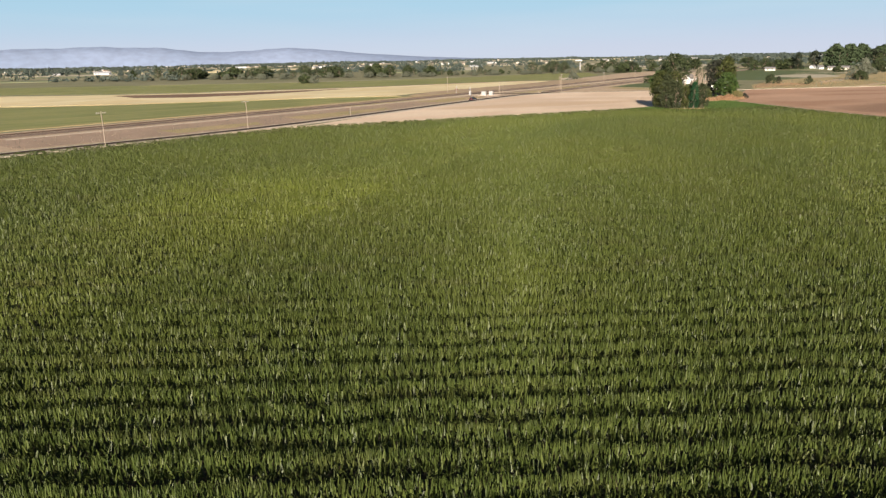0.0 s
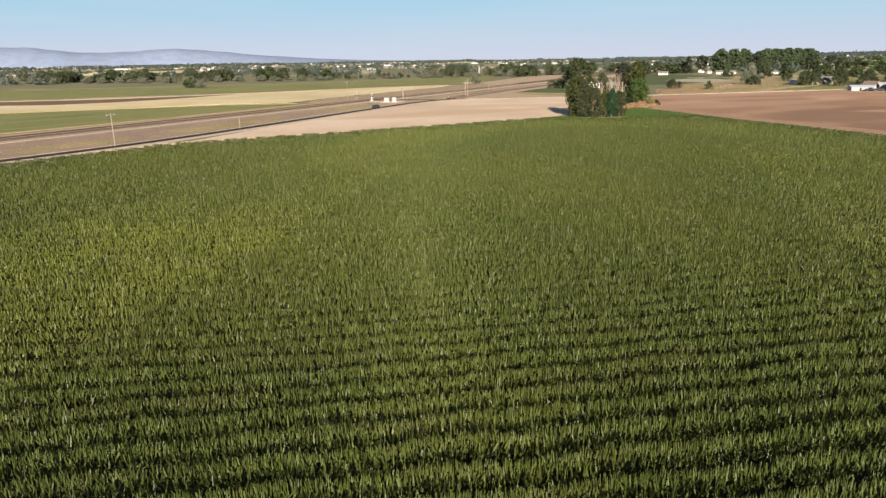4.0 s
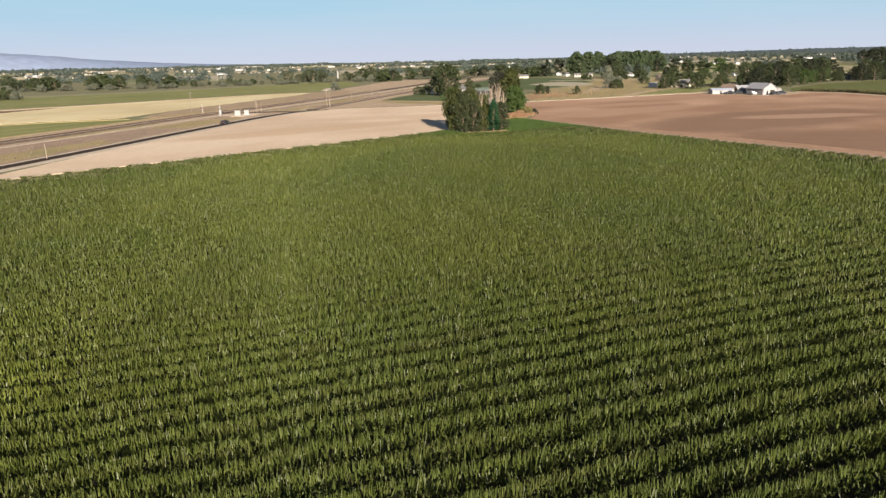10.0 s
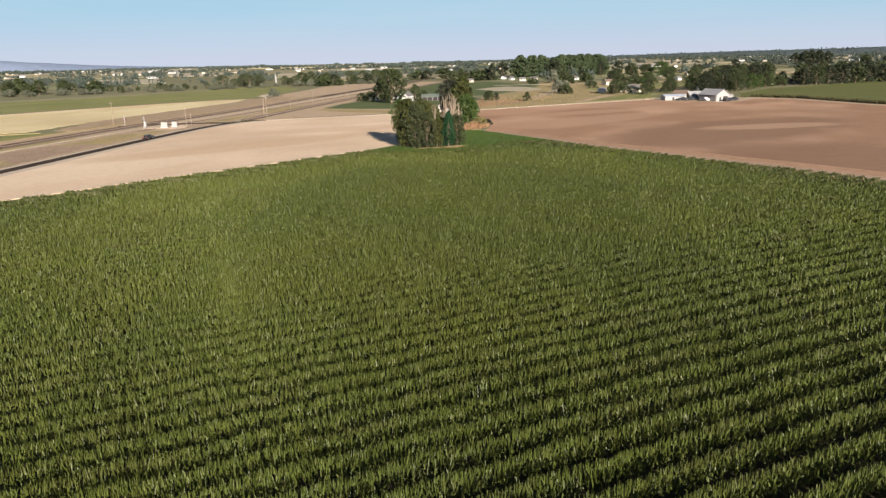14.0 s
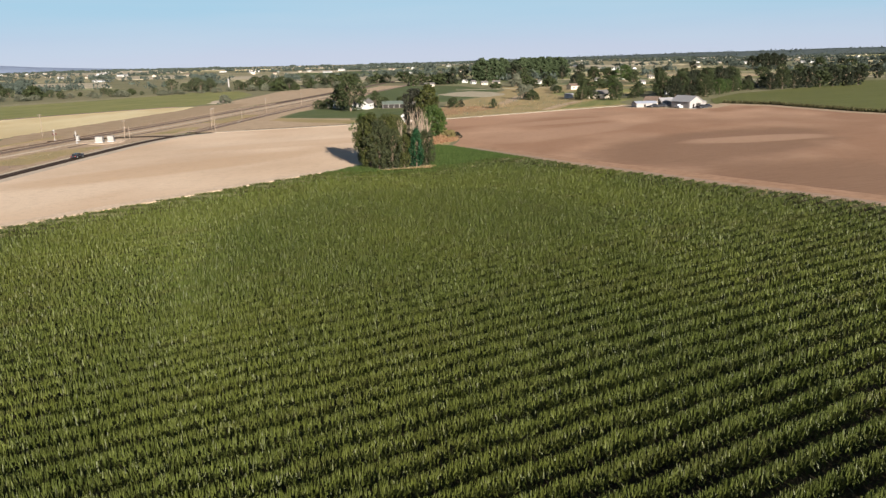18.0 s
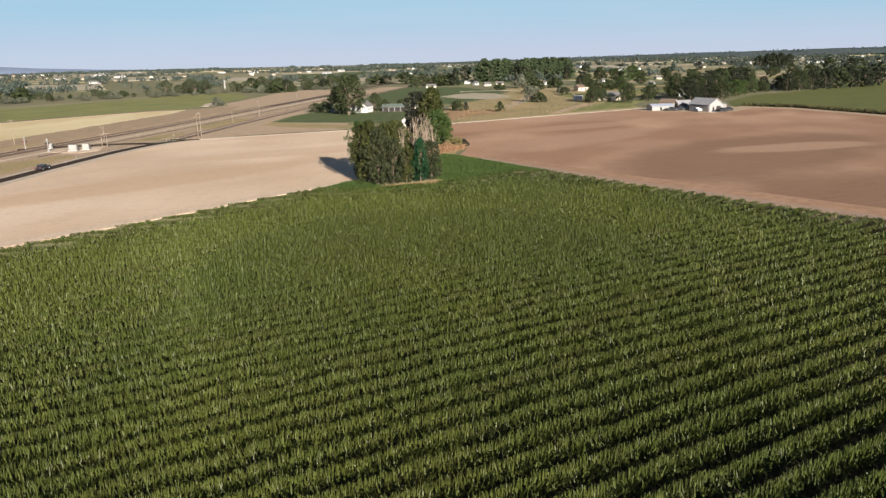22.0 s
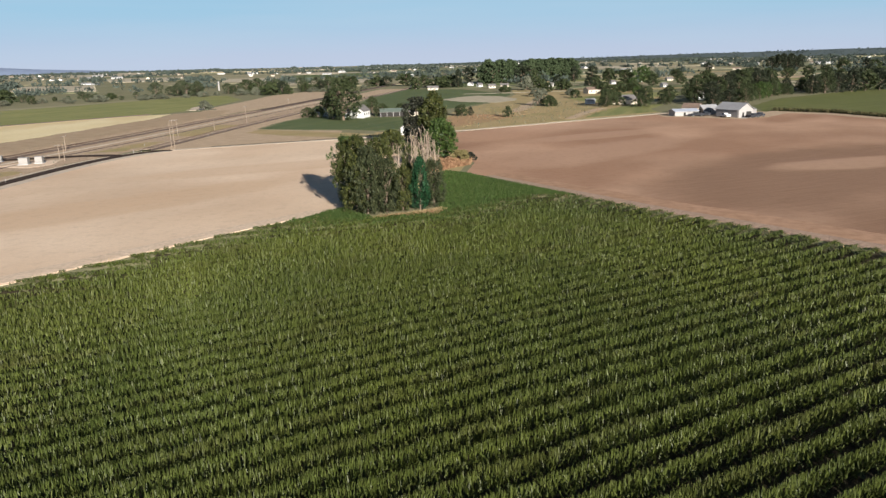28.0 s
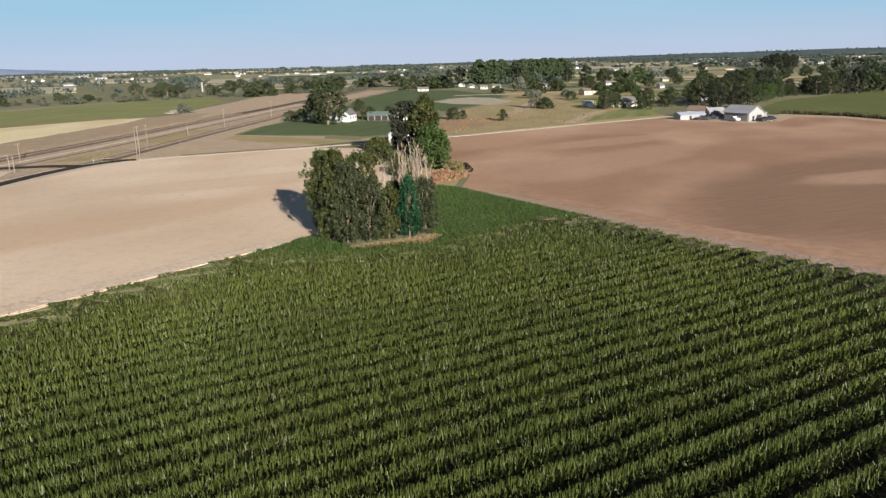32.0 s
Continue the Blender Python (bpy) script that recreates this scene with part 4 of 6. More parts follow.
def dead_tree(x, y, height, seed, label):
    """A bleached dead trunk that forks into a fan of bare upright branches."""
    r = np.random.default_rng(seed)
    ob = empty("dead_tree", pose(x, y, 0, 0, 0, r.uniform(0, 360)), label, "tree", "dead trees in the clump")
    lean = r.normal(size=2) * 0.5
    zs = np.linspace(-0.1, height * 0.75, 6)
    spine = np.column_stack([lean[0] * (zs / height), lean[1] * (zs / height), zs])
    v, f = tubes([(spine, np.linspace(0.2, 0.07, 6))], 7)
    part("trunk", mesh_of("trunk", v, f, M["dead_wood"], True), ob)
    for k in range(15):
        z0 = height * r.uniform(0.25, 0.72)
        p0 = np.array([lean[0] * z0 / height, lean[1] * z0 / height, z0])
        a = r.uniform(0, 2 * np.pi)
        out = r.uniform(0.2, 1.0)
        top = min(height, z0 + height * r.uniform(0.2, 0.42))
        p2 = p0 + (out * math.cos(a), out * math.sin(a), top - z0)
        p1 = p0 + (out * 0.7 * math.cos(a), out * 0.7 * math.sin(a), (top - z0) * 0.4)
        limbs = [(np.array([p0, p1, p2]), np.array([0.07, 0.05, 0.018]))]
        for _ in range(3):
            q = p1 + (p2 - p1) * r.random()
            limbs.append((np.array([q, q + r.normal(size=3) * (0.4, 0.4, 0.3) + (0, 0, 0.9)]), np.array([0.04, 0.012])))
        v, f = tubes(limbs, 5)
        part("branch", mesh_of("branch", v, f, M["dead_wood"], True), ob)
    return ob


# the clump of trees on the corn's far corner
CLUMP = "clump of trees at the corner of the corn"
for n, (x, y, h, rad, prof, mat, low, words) in enumerate((
        (-2.9, 6.6, 12.4, 3.3, "vase", "leaf_olive", 0.3, "tall bushy olive-green poplar with leaves down to the ground"),
        (-4.4, 9.4, 12.2, 2.6, "vase", "leaf_green", 0.8, "fresh green poplar at the back of the clump"),
        (-0.6, 2.9, 11.0, 2.9, "vase", "leaf_grey", 0.1, "tall grey-green poplar with leaves down to the ground"),
        (1.2, 7.2, 12.0, 2.7, "vase", "leaf_olive", 0.5, "tall olive-green poplar inside the clump"),
        (2.6, 3.6, 9.0, 2.2, "vase", "leaf_grey", 0.1, "grey-green poplar with sparse top"),
        (5.2, 5.0, 7.4, 1.7, "vase", "leaf_olive", 0.2, "lower olive-green poplar beside bare trunks"),
        (8.2, 5.5, 8.6, 1.6, "poplar", "leaf_deep", 0.1, "deep green columnar tree beside dry grass"),
        (10.5, 8.0, 8.0, 2.1, "vase", "leaf_grey", 0.2, "loose grey-green young poplar on the corn's edge"),
        (5.6, 11.0, 7.0, 2.0, "vase", "leaf_olive", 0.6, "olive-green poplar behind bare trunks"),
        (-2.6, 3.8, 9.8, 2.4, "vase", "leaf_olive", 0.1, "olive-green poplar at the front of the clump"))):
    tree(tree_meshes(100 + n, h, rad, low, prof, mat, int(40 + 7.5 * h * rad), 48, 0.16, 0.58, 0.13), x, y, words, turn=n * 47, group=CLUMP)
for n, (x, y, h) in enumerate(((4.6, 9.0, 10.5), (7.4, 8.6, 13.0), (8.7, 10.0, 13.4), (9.8, 9.6, 12.4), (10.8, 11.2, 12.0), (6.2, 12.0, 11.0))):
    dead_tree(x, y, h, 40 + n, "bleached dead tree with bare upright branches")
# trees and bushes round the farmhouse behind it
tree(tree_meshes(130, 14.6, 4.0, 1.5, "wide", "leaf_dark", 260, 30, 0.36, 0.9, 0.4), 5.0, 90, "nearly black dense tree near a farmhouse")
tree(tree_meshes(131, 16.0, 3.5, 2.0, "poplar", "leaf_olive", 330, 28, 0.32, 0.85, 0.4), 9.8, 86, "tall olive-green tree near a farmhouse", turn=30)
tree(tree_meshes(132, 9.8, 3.9, 0.2, "round", "leaf_green", 280, 30, 0.32, 0.85), 11.5, 73, "round fresh green tree beside the red field")
tree(tree_meshes(133, 6.2, 4.6, 0.1, "bush", "leaf_olive", 240, 26, 0.3, 0.8), -2.0, 84, "spreading olive-green shrub before a farmhouse", name="shrub", category="shrub")
tree(tree_meshes(134, 4.0, 2.6, 0.1, "bush", "leaf_olive", 110, 24, 0.26, 0.7), 4.5, 64, "olive-green shrub on a dry yard", name="shrub", category="shrub")
tree(tree_meshes(135, 2.8, 2.6, 0.1, "bush", "yellow_weed", 120, 24, 0.2, 0.55), 16.5, 64, "olive straw-coloured weedy bush beside the red field", name="shrub", category="shrub")
tree(tree_meshes(136, 1.9, 2.2, 0.05, "bush", "weed", 110, 24, 0.18, 0.5), 14.0, 57, "rusty orange dry weed bush", name="shrub", category="shrub")
tree(tree_meshes(137, 1.6, 2.0, 0.05, "bush", "weed", 100, 24, 0.18, 0.5), 11.5, 52, "rusty orange dry weed bush", name="shrub", category="shrub")
tree(tree_meshes(138, 2.0, 1.4, 0.05, "bush", "leaf_dark", 70, 24, 0.18, 0.45), 19.2, 66, "dark low bush at the red field's tip", name="shrub", category="shrub")

# shared meshes for the trees farther off
KINDS = {
    "a": tree_meshes(201, 12, 4.6, 1.6, "round", "leaf_far", 115, 17, 0.55, 1.25, 0.35),
    "b": tree_meshes(202, 12, 5.2, 1.2, "wide", "leaf_far", 115, 17, 0.58, 1.35, 0.35),
    "c": tree_meshes(203, 12, 3.2, 0.5, "column", "leaf_grove", 165, 13, 0.52, 0.8, 0.3),
    "d": tree_meshes(204, 5, 3.6, 0.1, "bush", "leaf_far", 80, 16, 0.46, 0.9, 0.15),
    "e": tree_meshes(205, 5, 3.8, 0.1, "bush", "sage", 80, 16, 0.46, 0.9, 0.15),
    "f": tree_meshes(206, 12, 4.4, 0.8, "round", "leaf_shade", 110, 17, 0.55, 1.25, 0.3),
    "h": tree_meshes(208, 12, 4.8, 0.8, "round", "leaf_belt", 150, 15, 0.42, 1.1, 0.35),
    "g": tree_meshes(207, 12, 4.8, 1.0, "round", "leaf_green", 110, 17, 0.55, 1.25, 0.3),
}
FINE = {
    "a": tree_meshes(211, 12, 4.4, 1.2, "round", "leaf_far", 250, 15, 0.33, 0.95, 0.35),
    "b": tree_meshes(212, 12, 5.0, 0.8, "wide", "leaf_far", 260, 15, 0.34, 1.0, 0.35),
    "d": tree_meshes(214, 5, 3.4, 0.1, "bush", "leaf_far", 150, 13, 0.27, 0.7, 0.15),
    "e": tree_meshes(215, 5, 3.6, 0.1, "bush", "sage", 150, 13, 0.27, 0.7, 0.15),
    "f": tree_meshes(216, 12, 4.2, 0.5, "round", "leaf_shade", 240, 15, 0.33, 0.95, 0.3),
    "g": tree_meshes(217, 12, 4.6, 0.8, "round", "leaf_green", 240, 15, 0.33, 0.95, 0.3),
}
WORDS = {"h": "grey-green round tree in a belt", "a": "olive-green broad tree among fields", "b": "wide green shade tree among fields", "c": "slim green poplar in a row", "d": "olive-green bush on dry land", "e": "pale sage-grey bush on dry land", "f": "dark dense tree among houses", "g": "fresh green round tree among fields"}


def far_tree(kind, x, y, height, wide=1.0, group=""):
    size = height / (5 if kind in "de" else 12)
    s = (size * wide, size * wide, size)
    name, cat = ("shrub", "shrub") if kind in "de" else ("tree", "tree")
    return tree(FINE[kind] if kind in FINE and y < 360 and -120 < x < 260 else KINDS[kind], x, y, WORDS[kind], 0, (x * 37 + y * 91) % 360, s, name, cat, group)


for k, x, y, h, w in (
        ("b", -32, 206, 17.5, 1.15), ("a", -38, 214, 13, 1.0), ("d", -46, 222, 5.5, 1.0), ("d", -52, 228, 4.5, 1.1), ("d", -16, 226, 5.5, 1.0), ("a", -22, 236, 8.5, 0.9), ("d", -8, 236, 5, 1.0), ("d", -28, 228, 6, 0.8),
        ("d", 41, 203, 4.6, 0.7), ("d", 70, 270, 5.0, 1.0), ("e", 64, 275, 8.0, 0.6), ("d", 21, 214, 5.2, 0.8), ("f", 25, 216, 4.0, 1.0),
        ("d", 99, 262, 8.0, 0.9), ("d", 104, 266, 6.5, 1.0), ("a", 116, 254, 9.5, 1.0), ("d", 112, 249, 5.5, 1.1), ("a", 134, 275, 9, 1.0), ("d", 128, 262, 5.0, 1.0), ("f", 122, 286, 7, 1.1),
        ("f", 147, 246, 8.5, 1.3), ("f", 156, 248, 7.5, 1.2), ("a", 146, 268, 14, 1.0), ("b", 158, 272, 13, 1.1), ("b", 170, 262, 10, 1.1), ("g", 186, 282, 9.5, 1.0), ("b", 178, 290, 12.5, 1.1), ("g", 196, 296, 8.5, 0.9), ("b", 190, 318, 15, 1.1), ("f", 205, 330, 14, 1.1), ("b", 218, 345, 15, 1.1),
        ("f", 19.3, 218.2, 4.5, 0.9), ("d", 68.4, 268.5, 5.5, 1.0), ("f", 174.8, 676.5, 15, 1.0), ("b", 95.7, 254.4, 8.5, 1.0), ("d", 126, 393, 7, 1.3), ("d", 138, 402, 7, 1.3), ("d", 151, 412, 7, 1.3), ("a", 94, 534, 14, 0.9), ("f", 41, 672, 17, 0.9), ("d", 21, 571, 10, 1.6), ("d", 8, 566, 9, 1.6), ("e", 75, 372, 5, 1.3), ("e", 82, 390, 4, 1.3), ("e", 100, 380, 4, 1.3),
        ("b", 150, 284, 8, 1.1), ("a", 164, 288, 10, 1.1), ("d", 172, 276, 6, 1.2), ("a", 206, 312, 10, 1.1), ("g", 212, 322, 9, 1.0), ("d", 226, 338, 6, 1.2), ("f", 230, 346, 9, 1.2), ("a", 242, 350, 9, 1.2), ("b", 252, 364, 10, 1.1), ("d", 246, 346, 5, 1.2), ("a", 176, 330, 9, 1.1), ("b", 160, 320, 8, 1.2), ("d", 140, 300, 6, 1.2), ("g", 128, 318, 7, 1.1), ("a", 112, 330, 6, 1.2), ("d", 96, 344, 5, 1.2), ("b", 215, 380, 11, 1.2), ("a", 180, 370, 8, 1.2),
        ("a", 90, 420, 7, 1.2), ("d", 60, 440, 5, 1.3), ("a", 130, 440, 8, 1.2), ("g", 160, 450, 8, 1.2), ("b", 190, 500, 10, 1.2), ("a", 220, 520, 9, 1.3), ("b", 250, 540, 11, 1.2), ("a", 280, 560, 9, 1.3), ("f", 310, 580, 11, 1.2), ("b", 350, 600, 10, 1.3), ("a", 390, 640, 11, 1.3), ("a", 230, 650, 9, 1.3), ("b", 270, 690, 10, 1.3), ("a", 200, 720, 9, 1.3),
        ("f", 262, 368, 9.8, 1.2), ("b", 275, 380, 11.5, 1.0), ("b", 290, 394, 12.3, 1.1), ("f", 305, 402, 13.1, 1.0), ("b", 318, 415, 12.3, 1.1), ("f", 331, 430, 13.9, 1.1), ("b", 345, 440, 13.1, 1.1), ("f", 360, 455, 12.3, 1.1), ("b", 380, 470, 13.1, 1.1), ("f", 400, 480, 12.3, 1.0), ("b", 425, 490, 13.1, 1.1), ("f", 450, 505, 13.1, 1.0), ("b", 480, 520, 12.3, 1.1),
        ("f", 228, 420, 13, 1.1), ("b", 245, 440, 14, 1.1), ("b", 200, 400, 12, 1.0), ("f", 560, 1085, 21, 1.0), ("f", 572, 1090, 22, 1.1), ("f", 586, 1092, 22, 1.1), ("f", 600, 1090, 20, 1.0),
        ("a", 168, 566, 14, 1.2), ("f", 150, 650, 15, 0.7), ("b", 182, 560, 13, 1.2), ("g", 195, 552, 15, 1.1), ("b", 150, 540, 9, 1.3), ("f", 140, 520, 8, 1.3), ("d", 108, 462, 8, 1.1), ("d", 92, 476, 8, 1.2), ("e", 80, 470, 10, 0.8), ("f", 115, 540, 9, 1.2),
        ("f", 27, 560, 16, 0.6), ("b", 15, 610, 10, 1.6), ("a", -5, 600, 11, 1.4), ("b", -25, 640, 12, 1.6), ("f", -45, 640, 10, 1.5), ("d", -12, 548, 9, 0.8),
        ("d", -130, 487, 9, 1.2), ("d", -154, 530, 8, 1.2), ("f", -127, 517, 10, 1.1), ("d", -110, 543, 8, 1.0), ("e", -145, 500, 6, 1.0), ("d", -118, 500, 7, 0.8), ("e", -125, 303, 5, 1.2), ("f", -100, 560, 9, 1.0),
        ("f", 238, 329, 11, 1.1), ("b", 248, 333, 12.5, 1.1), ("f", 258, 337, 12, 1.2), ("f", 269, 341, 13, 1.1), ("b", 281, 347, 11.5, 1.2), ("f", 293, 352, 13, 1.1), ("f", 306, 359, 12, 1.2), ("f", 320, 368, 12.5, 1.2),
        ("f", 152, 262, 11, 1.0), ("f", 176, 300, 14.5, 1.0), ("f", 200, 318, 15, 1.0), ("f", 168, 282, 12, 1.0), ("d", 208, 318, 5, 1.2), ("d", 222, 326, 5, 1.2), ("f", 214, 342, 14, 1.0),
        ("f", 470, 905, 19, 1.0), ("f", 480, 902, 20, 1.0), ("f", 490, 900, 19.5, 1.0), ("f", 500, 896, 18, 1.0), ("b", 545, 860, 16, 1.2), ("f", 570, 850, 14, 1.2), ("b", 600, 880, 13, 1.3), ("f", 640, 860, 15, 1.2), ("f", 420, 1010, 12, 1.3), ("b", 440, 700, 10, 1.3), ("f", 410, 720, 9, 1.4),
        ("d", -330, 231, 7, 1.1), ("e", -322, 232, 5, 1.0), ("e", -340, 240, 4, 1.2)):
    far_tree(k, x, y, h, w)
# the poplar grove
for n in range(34):
    u = n / 33
    x, y = 58 + 112 * u, 650 + 108 * u + 10 * math.sin(n * 2.4)
    far_tree("f" if 0.28 < u < 0.40 else "c", x, y, (21.5 + 2.5 * math.sin(n * 1.7) - (6 if 0.28 < u < 0.40 else 0)), 1.25, "poplar grove")
for n in range(26):
    u = (n + 0.5) / 26
    if 0.27 < u < 0.40:
        continue
    x, y = 55 + 112 * u, 660 + 108 * u + 6 * math.sin(n * 3.1)
    far_tree("c", x, y, 20.5 + 2 * math.sin(n * 2.3) - 3 * (abs(u - 0.7) > 0.26), 1.35, "poplar grove")
# the belt of trees and sage behind the far strip
rng = random.Random(9)
BELT = ((-700, 330), (-520, 360), (-376, 405), (-300, 432), (-230, 478), (-165, 535), (-110, 575), (-60, 620))
for n in range(160):
    u = (n + rng.random()) / 160
    x = -690 + 630 * u ** 0.8
    y = float(np.interp(x, [p[0] for p in BELT], [p[1] for p in BELT]))
    sage = n % 5 in (0, 2)
    if sage:
        far_tree("e", x + rng.uniform(-14, 14), y - rng.uniform(8, 46), rng.uniform(3.0, 5.5), rng.uniform(1.2, 1.9), "tree belt beyond the strip")
    else:
        far_tree(rng.choice("hhhhad"), x + rng.uniform(-16, 16), y + rng.uniform(-12, 60), rng.uniform(6.5, 12.5) * (0.5 if -345 < x < -235 else 1), rng.uniform(1.1, 1.6), "tree belt beyond the strip")


def far_woods():
    """The woods, hedges and tree-lined lots of the plain, out to the skyline: small leafy lumps in uneven rows."""
    r = np.random.default_rng(11)
    cs, sp = [], []
    for _ in range(200):
        d = 760 * (4600 / 760) ** (r.random() ** 0.75)
        a = np.radians(r.uniform(-64, 46))
        cx, cy = np.sin(a) * d, np.cos(a) * d - 150
        n = int(r.uniform(4, 26))
        turn = np.radians(r.choice([12, 102, 60]) + r.normal() * 6)
        run = np.linspace(-0.5, 0.5, n) * n * r.uniform(7, 14)
        h = r.uniform(2.5, 6.5, n) * (0.8 + 0.5 * r.random())
        x, y = cx + np.cos(turn) * run + r.normal(size=n) * 6, cy + np.sin(turn) * run + r.normal(size=n) * 6
        for k in range(7):
            cs.append(np.column_stack([x + r.normal(size=n) * 2.4, y + r.normal(size=n) * 2.4, h * r.uniform(0.25, 1.25, n)]))
            sp.append(h * 0.5)
    for _ in range(120):
        # the closed tree lines under the skyline
        d = r.uniform(2600, 4650)
        a = np.radians(r.uniform(-64, 50))
        n = int(r.uniform(16, 46))
        turn = -a + r.normal() * 0.12
        run = np.linspace(-0.5, 0.5, n) * n * r.uniform(8, 15)
        h = r.uniform(1.8, 4.6, n) * r.uniform(0.7, 1.3) * (1.5 if a > 0.15 else 1.0)
        x, y = np.sin(a) * d + np.cos(turn) * run + r.normal(size=n) * 5, np.cos(a) * d - 150 + np.sin(turn) * run + r.normal(size=n) * 8
        for k in range(4):
            cs.append(np.column_stack([x + r.normal(size=n) * 3, y + r.normal(size=n) * 3, h * r.uniform(0.2, 1.2, n)]))
            sp.append(h * 0.5)
    # woods on the slope of the low rise
    n = 900
    a = r.uniform(2, 46, n)
    top = np.interp(a, (2, 6, 14, 20, 27, 36, 46), (4, 14, 25, 31, 38, 39, 38))
    lift = r.random(n) ** 0.7
    far = 4590 + 280 * lift
    cs.append(np.column_stack([np.sin(np.radians(a)) * far, np.cos(np.radians(a)) * far - 200, top * lift + r.uniform(0, 3, n)]))
    sp.append(r.uniform(3, 6, n))
    for _ in range(18):
        # hedges and lots on the plain before the rise
        d = r.uniform(700, 2400)
        a = np.radians(r.uniform(14, 42))
        n = int(r.uniform(5, 22))
        turn = -a + r.normal() * 0.2
        run = np.linspace(-0.5, 0.5, n) * n * r.uniform(6, 11)
        h = r.uniform(3, 6.5, n)
        x, y = np.sin(a) * d + np.cos(turn) * run + r.normal(size=n) * 5, np.cos(a) * d - 150 + np.sin(turn) * run + r.normal(size=n) * 5
        for k in range(7):
            cs.append(np.column_stack([x + r.normal(size=n) * 2.2, y + r.normal(size=n) * 2.2, h * r.uniform(0.2, 1.2, n)]))
            sp.append(h * 0.5)
    cs, sp = np.concatenate(cs), np.concatenate(sp)
    clear = np.zeros(len(cs), bool)
    for lot in PALE_LOTS:
        clear |= inside(lot, cs[:, 0], cs[:, 1])
    cs, sp = cs[~clear], sp[~clear]
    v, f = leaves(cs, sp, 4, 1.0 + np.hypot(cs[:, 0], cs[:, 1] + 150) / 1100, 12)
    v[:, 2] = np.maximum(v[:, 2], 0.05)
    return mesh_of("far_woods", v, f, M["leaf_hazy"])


tagged(new("far_woods", far_woods()), "haze-tinted green tree lines and woods of the distant plain", "woods", kind="stuff")


# ---- the corn ----
ROW_TURN, ROW_GAP, FIRST_ROW = radians(28.0), 2.532, -329.65
SEEN = [(2, -252), (64, -246), (76, -165), (108, -82), (90, -40), (40, 25), (-12, 9), (-82, -72), (-116, -172)]
MIDDLE = [(24, -214), (20, -165), (15, -120), (12, -54)]  # the strip of the field under the flight


def row_cells(step=0.5):
    """Short pieces of the straight rows all over the field: their middles and the ground under them."""
    c, s = math.cos(ROW_TURN), math.sin(ROW_TURN)
    a, b = np.meshgrid(np.arange(-330, 330, step), np.arange(FIRST_ROW, 120, ROW_GAP), indexing="ij")
    b = b + 0.05 * np.sin(a * 0.11 + b * 3.1) + 0.04 * np.sin(a * 0.41 + b * 1.7)
    x, y = (c * a - s * b).ravel(), (s * a + c * b).ravel()
    keep = inside(CORN, x, y)
    return x[keep], y[keep]


def blades(x, y, per, spread, low, high, lean, width, r, uneven=0.03):
    """Single leaf blades strewn over the row pieces: from a height of low to one of high (shares of the crop's height), leaning
    out by lean, half a width wide at the base and narrow at the tip."""
    z0, edge = dip(x, y), np.clip(edge_distance(CORN, x, y) / 7.0, 0, 1)
    tall = 0.45 + (CORN_HEIGHT - 0.45) * edge * edge * (3 - 2 * edge)
    patchy = 1 + 0.045 * np.sin(x * 0.09 + 1.3 * np.sin(y * 0.05)) * np.sin(y * 0.07) + 0.03 * np.sin(x * 0.61 + y * 0.43) + uneven * np.sin(x * 1.9 - y * 2.3)
    patchy = patchy * (1 + np.random.default_rng(len(x)).normal(size=len(x)) * uneven)
    n = len(x) * per
    x, y, z0, tall = (np.repeat(v, per) for v in (x, y, z0, tall * patchy))
    along, across = r.uniform(-0.29, 0.29, n), np.clip(r.normal(size=n), -2.2, 2.2) * spread
    c, s = math.cos(ROW_TURN), math.sin(ROW_TURN)
    x, y = x + c * along - s * across, y + s * along + c * across
    # shorter towards the flanks, so that a row has a rounded ridge
    ridge = 1 - 0.26 * np.clip(np.abs(across) / 0.7, 0, 1) ** 1.5
    a = r.uniform(0, 2 * np.pi, n)
    reach = r.uniform(lean[0], lean[1], n)
    zl, zh = r.uniform(*low, n) * tall, r.uniform(*high, n) * tall * ridge
    zh = np.maximum(zh, zl + 0.08)
    face = a + np.pi / 2 + r.normal(size=n) * 0.5
    w = np.array(width)[None] * r.uniform(0.7, 1.3, (n, 1))
    sx, sy, tilt = np.cos(face), np.sin(face), r.normal(size=n) * 0.25
    tx, ty = x + np.cos(a) * reach, y + np.sin(a) * reach
    v = np.empty((n, 4, 3))
    for k, (px, py, pz, wk, sign) in enumerate(((x, y, zl, w[:, 0], -1), (x, y, zl, w[:, 0], 1), (tx, ty, zh, w[:, 1], 1), (tx, ty, zh, w[:, 1], -1))):
        v[:, k, 0], v[:, k, 1], v[:, k, 2] = px + sign * sx * wk, py + sign * sy * wk, z0 + pz + sign * tilt * wk
    return v.reshape(-1, 3)


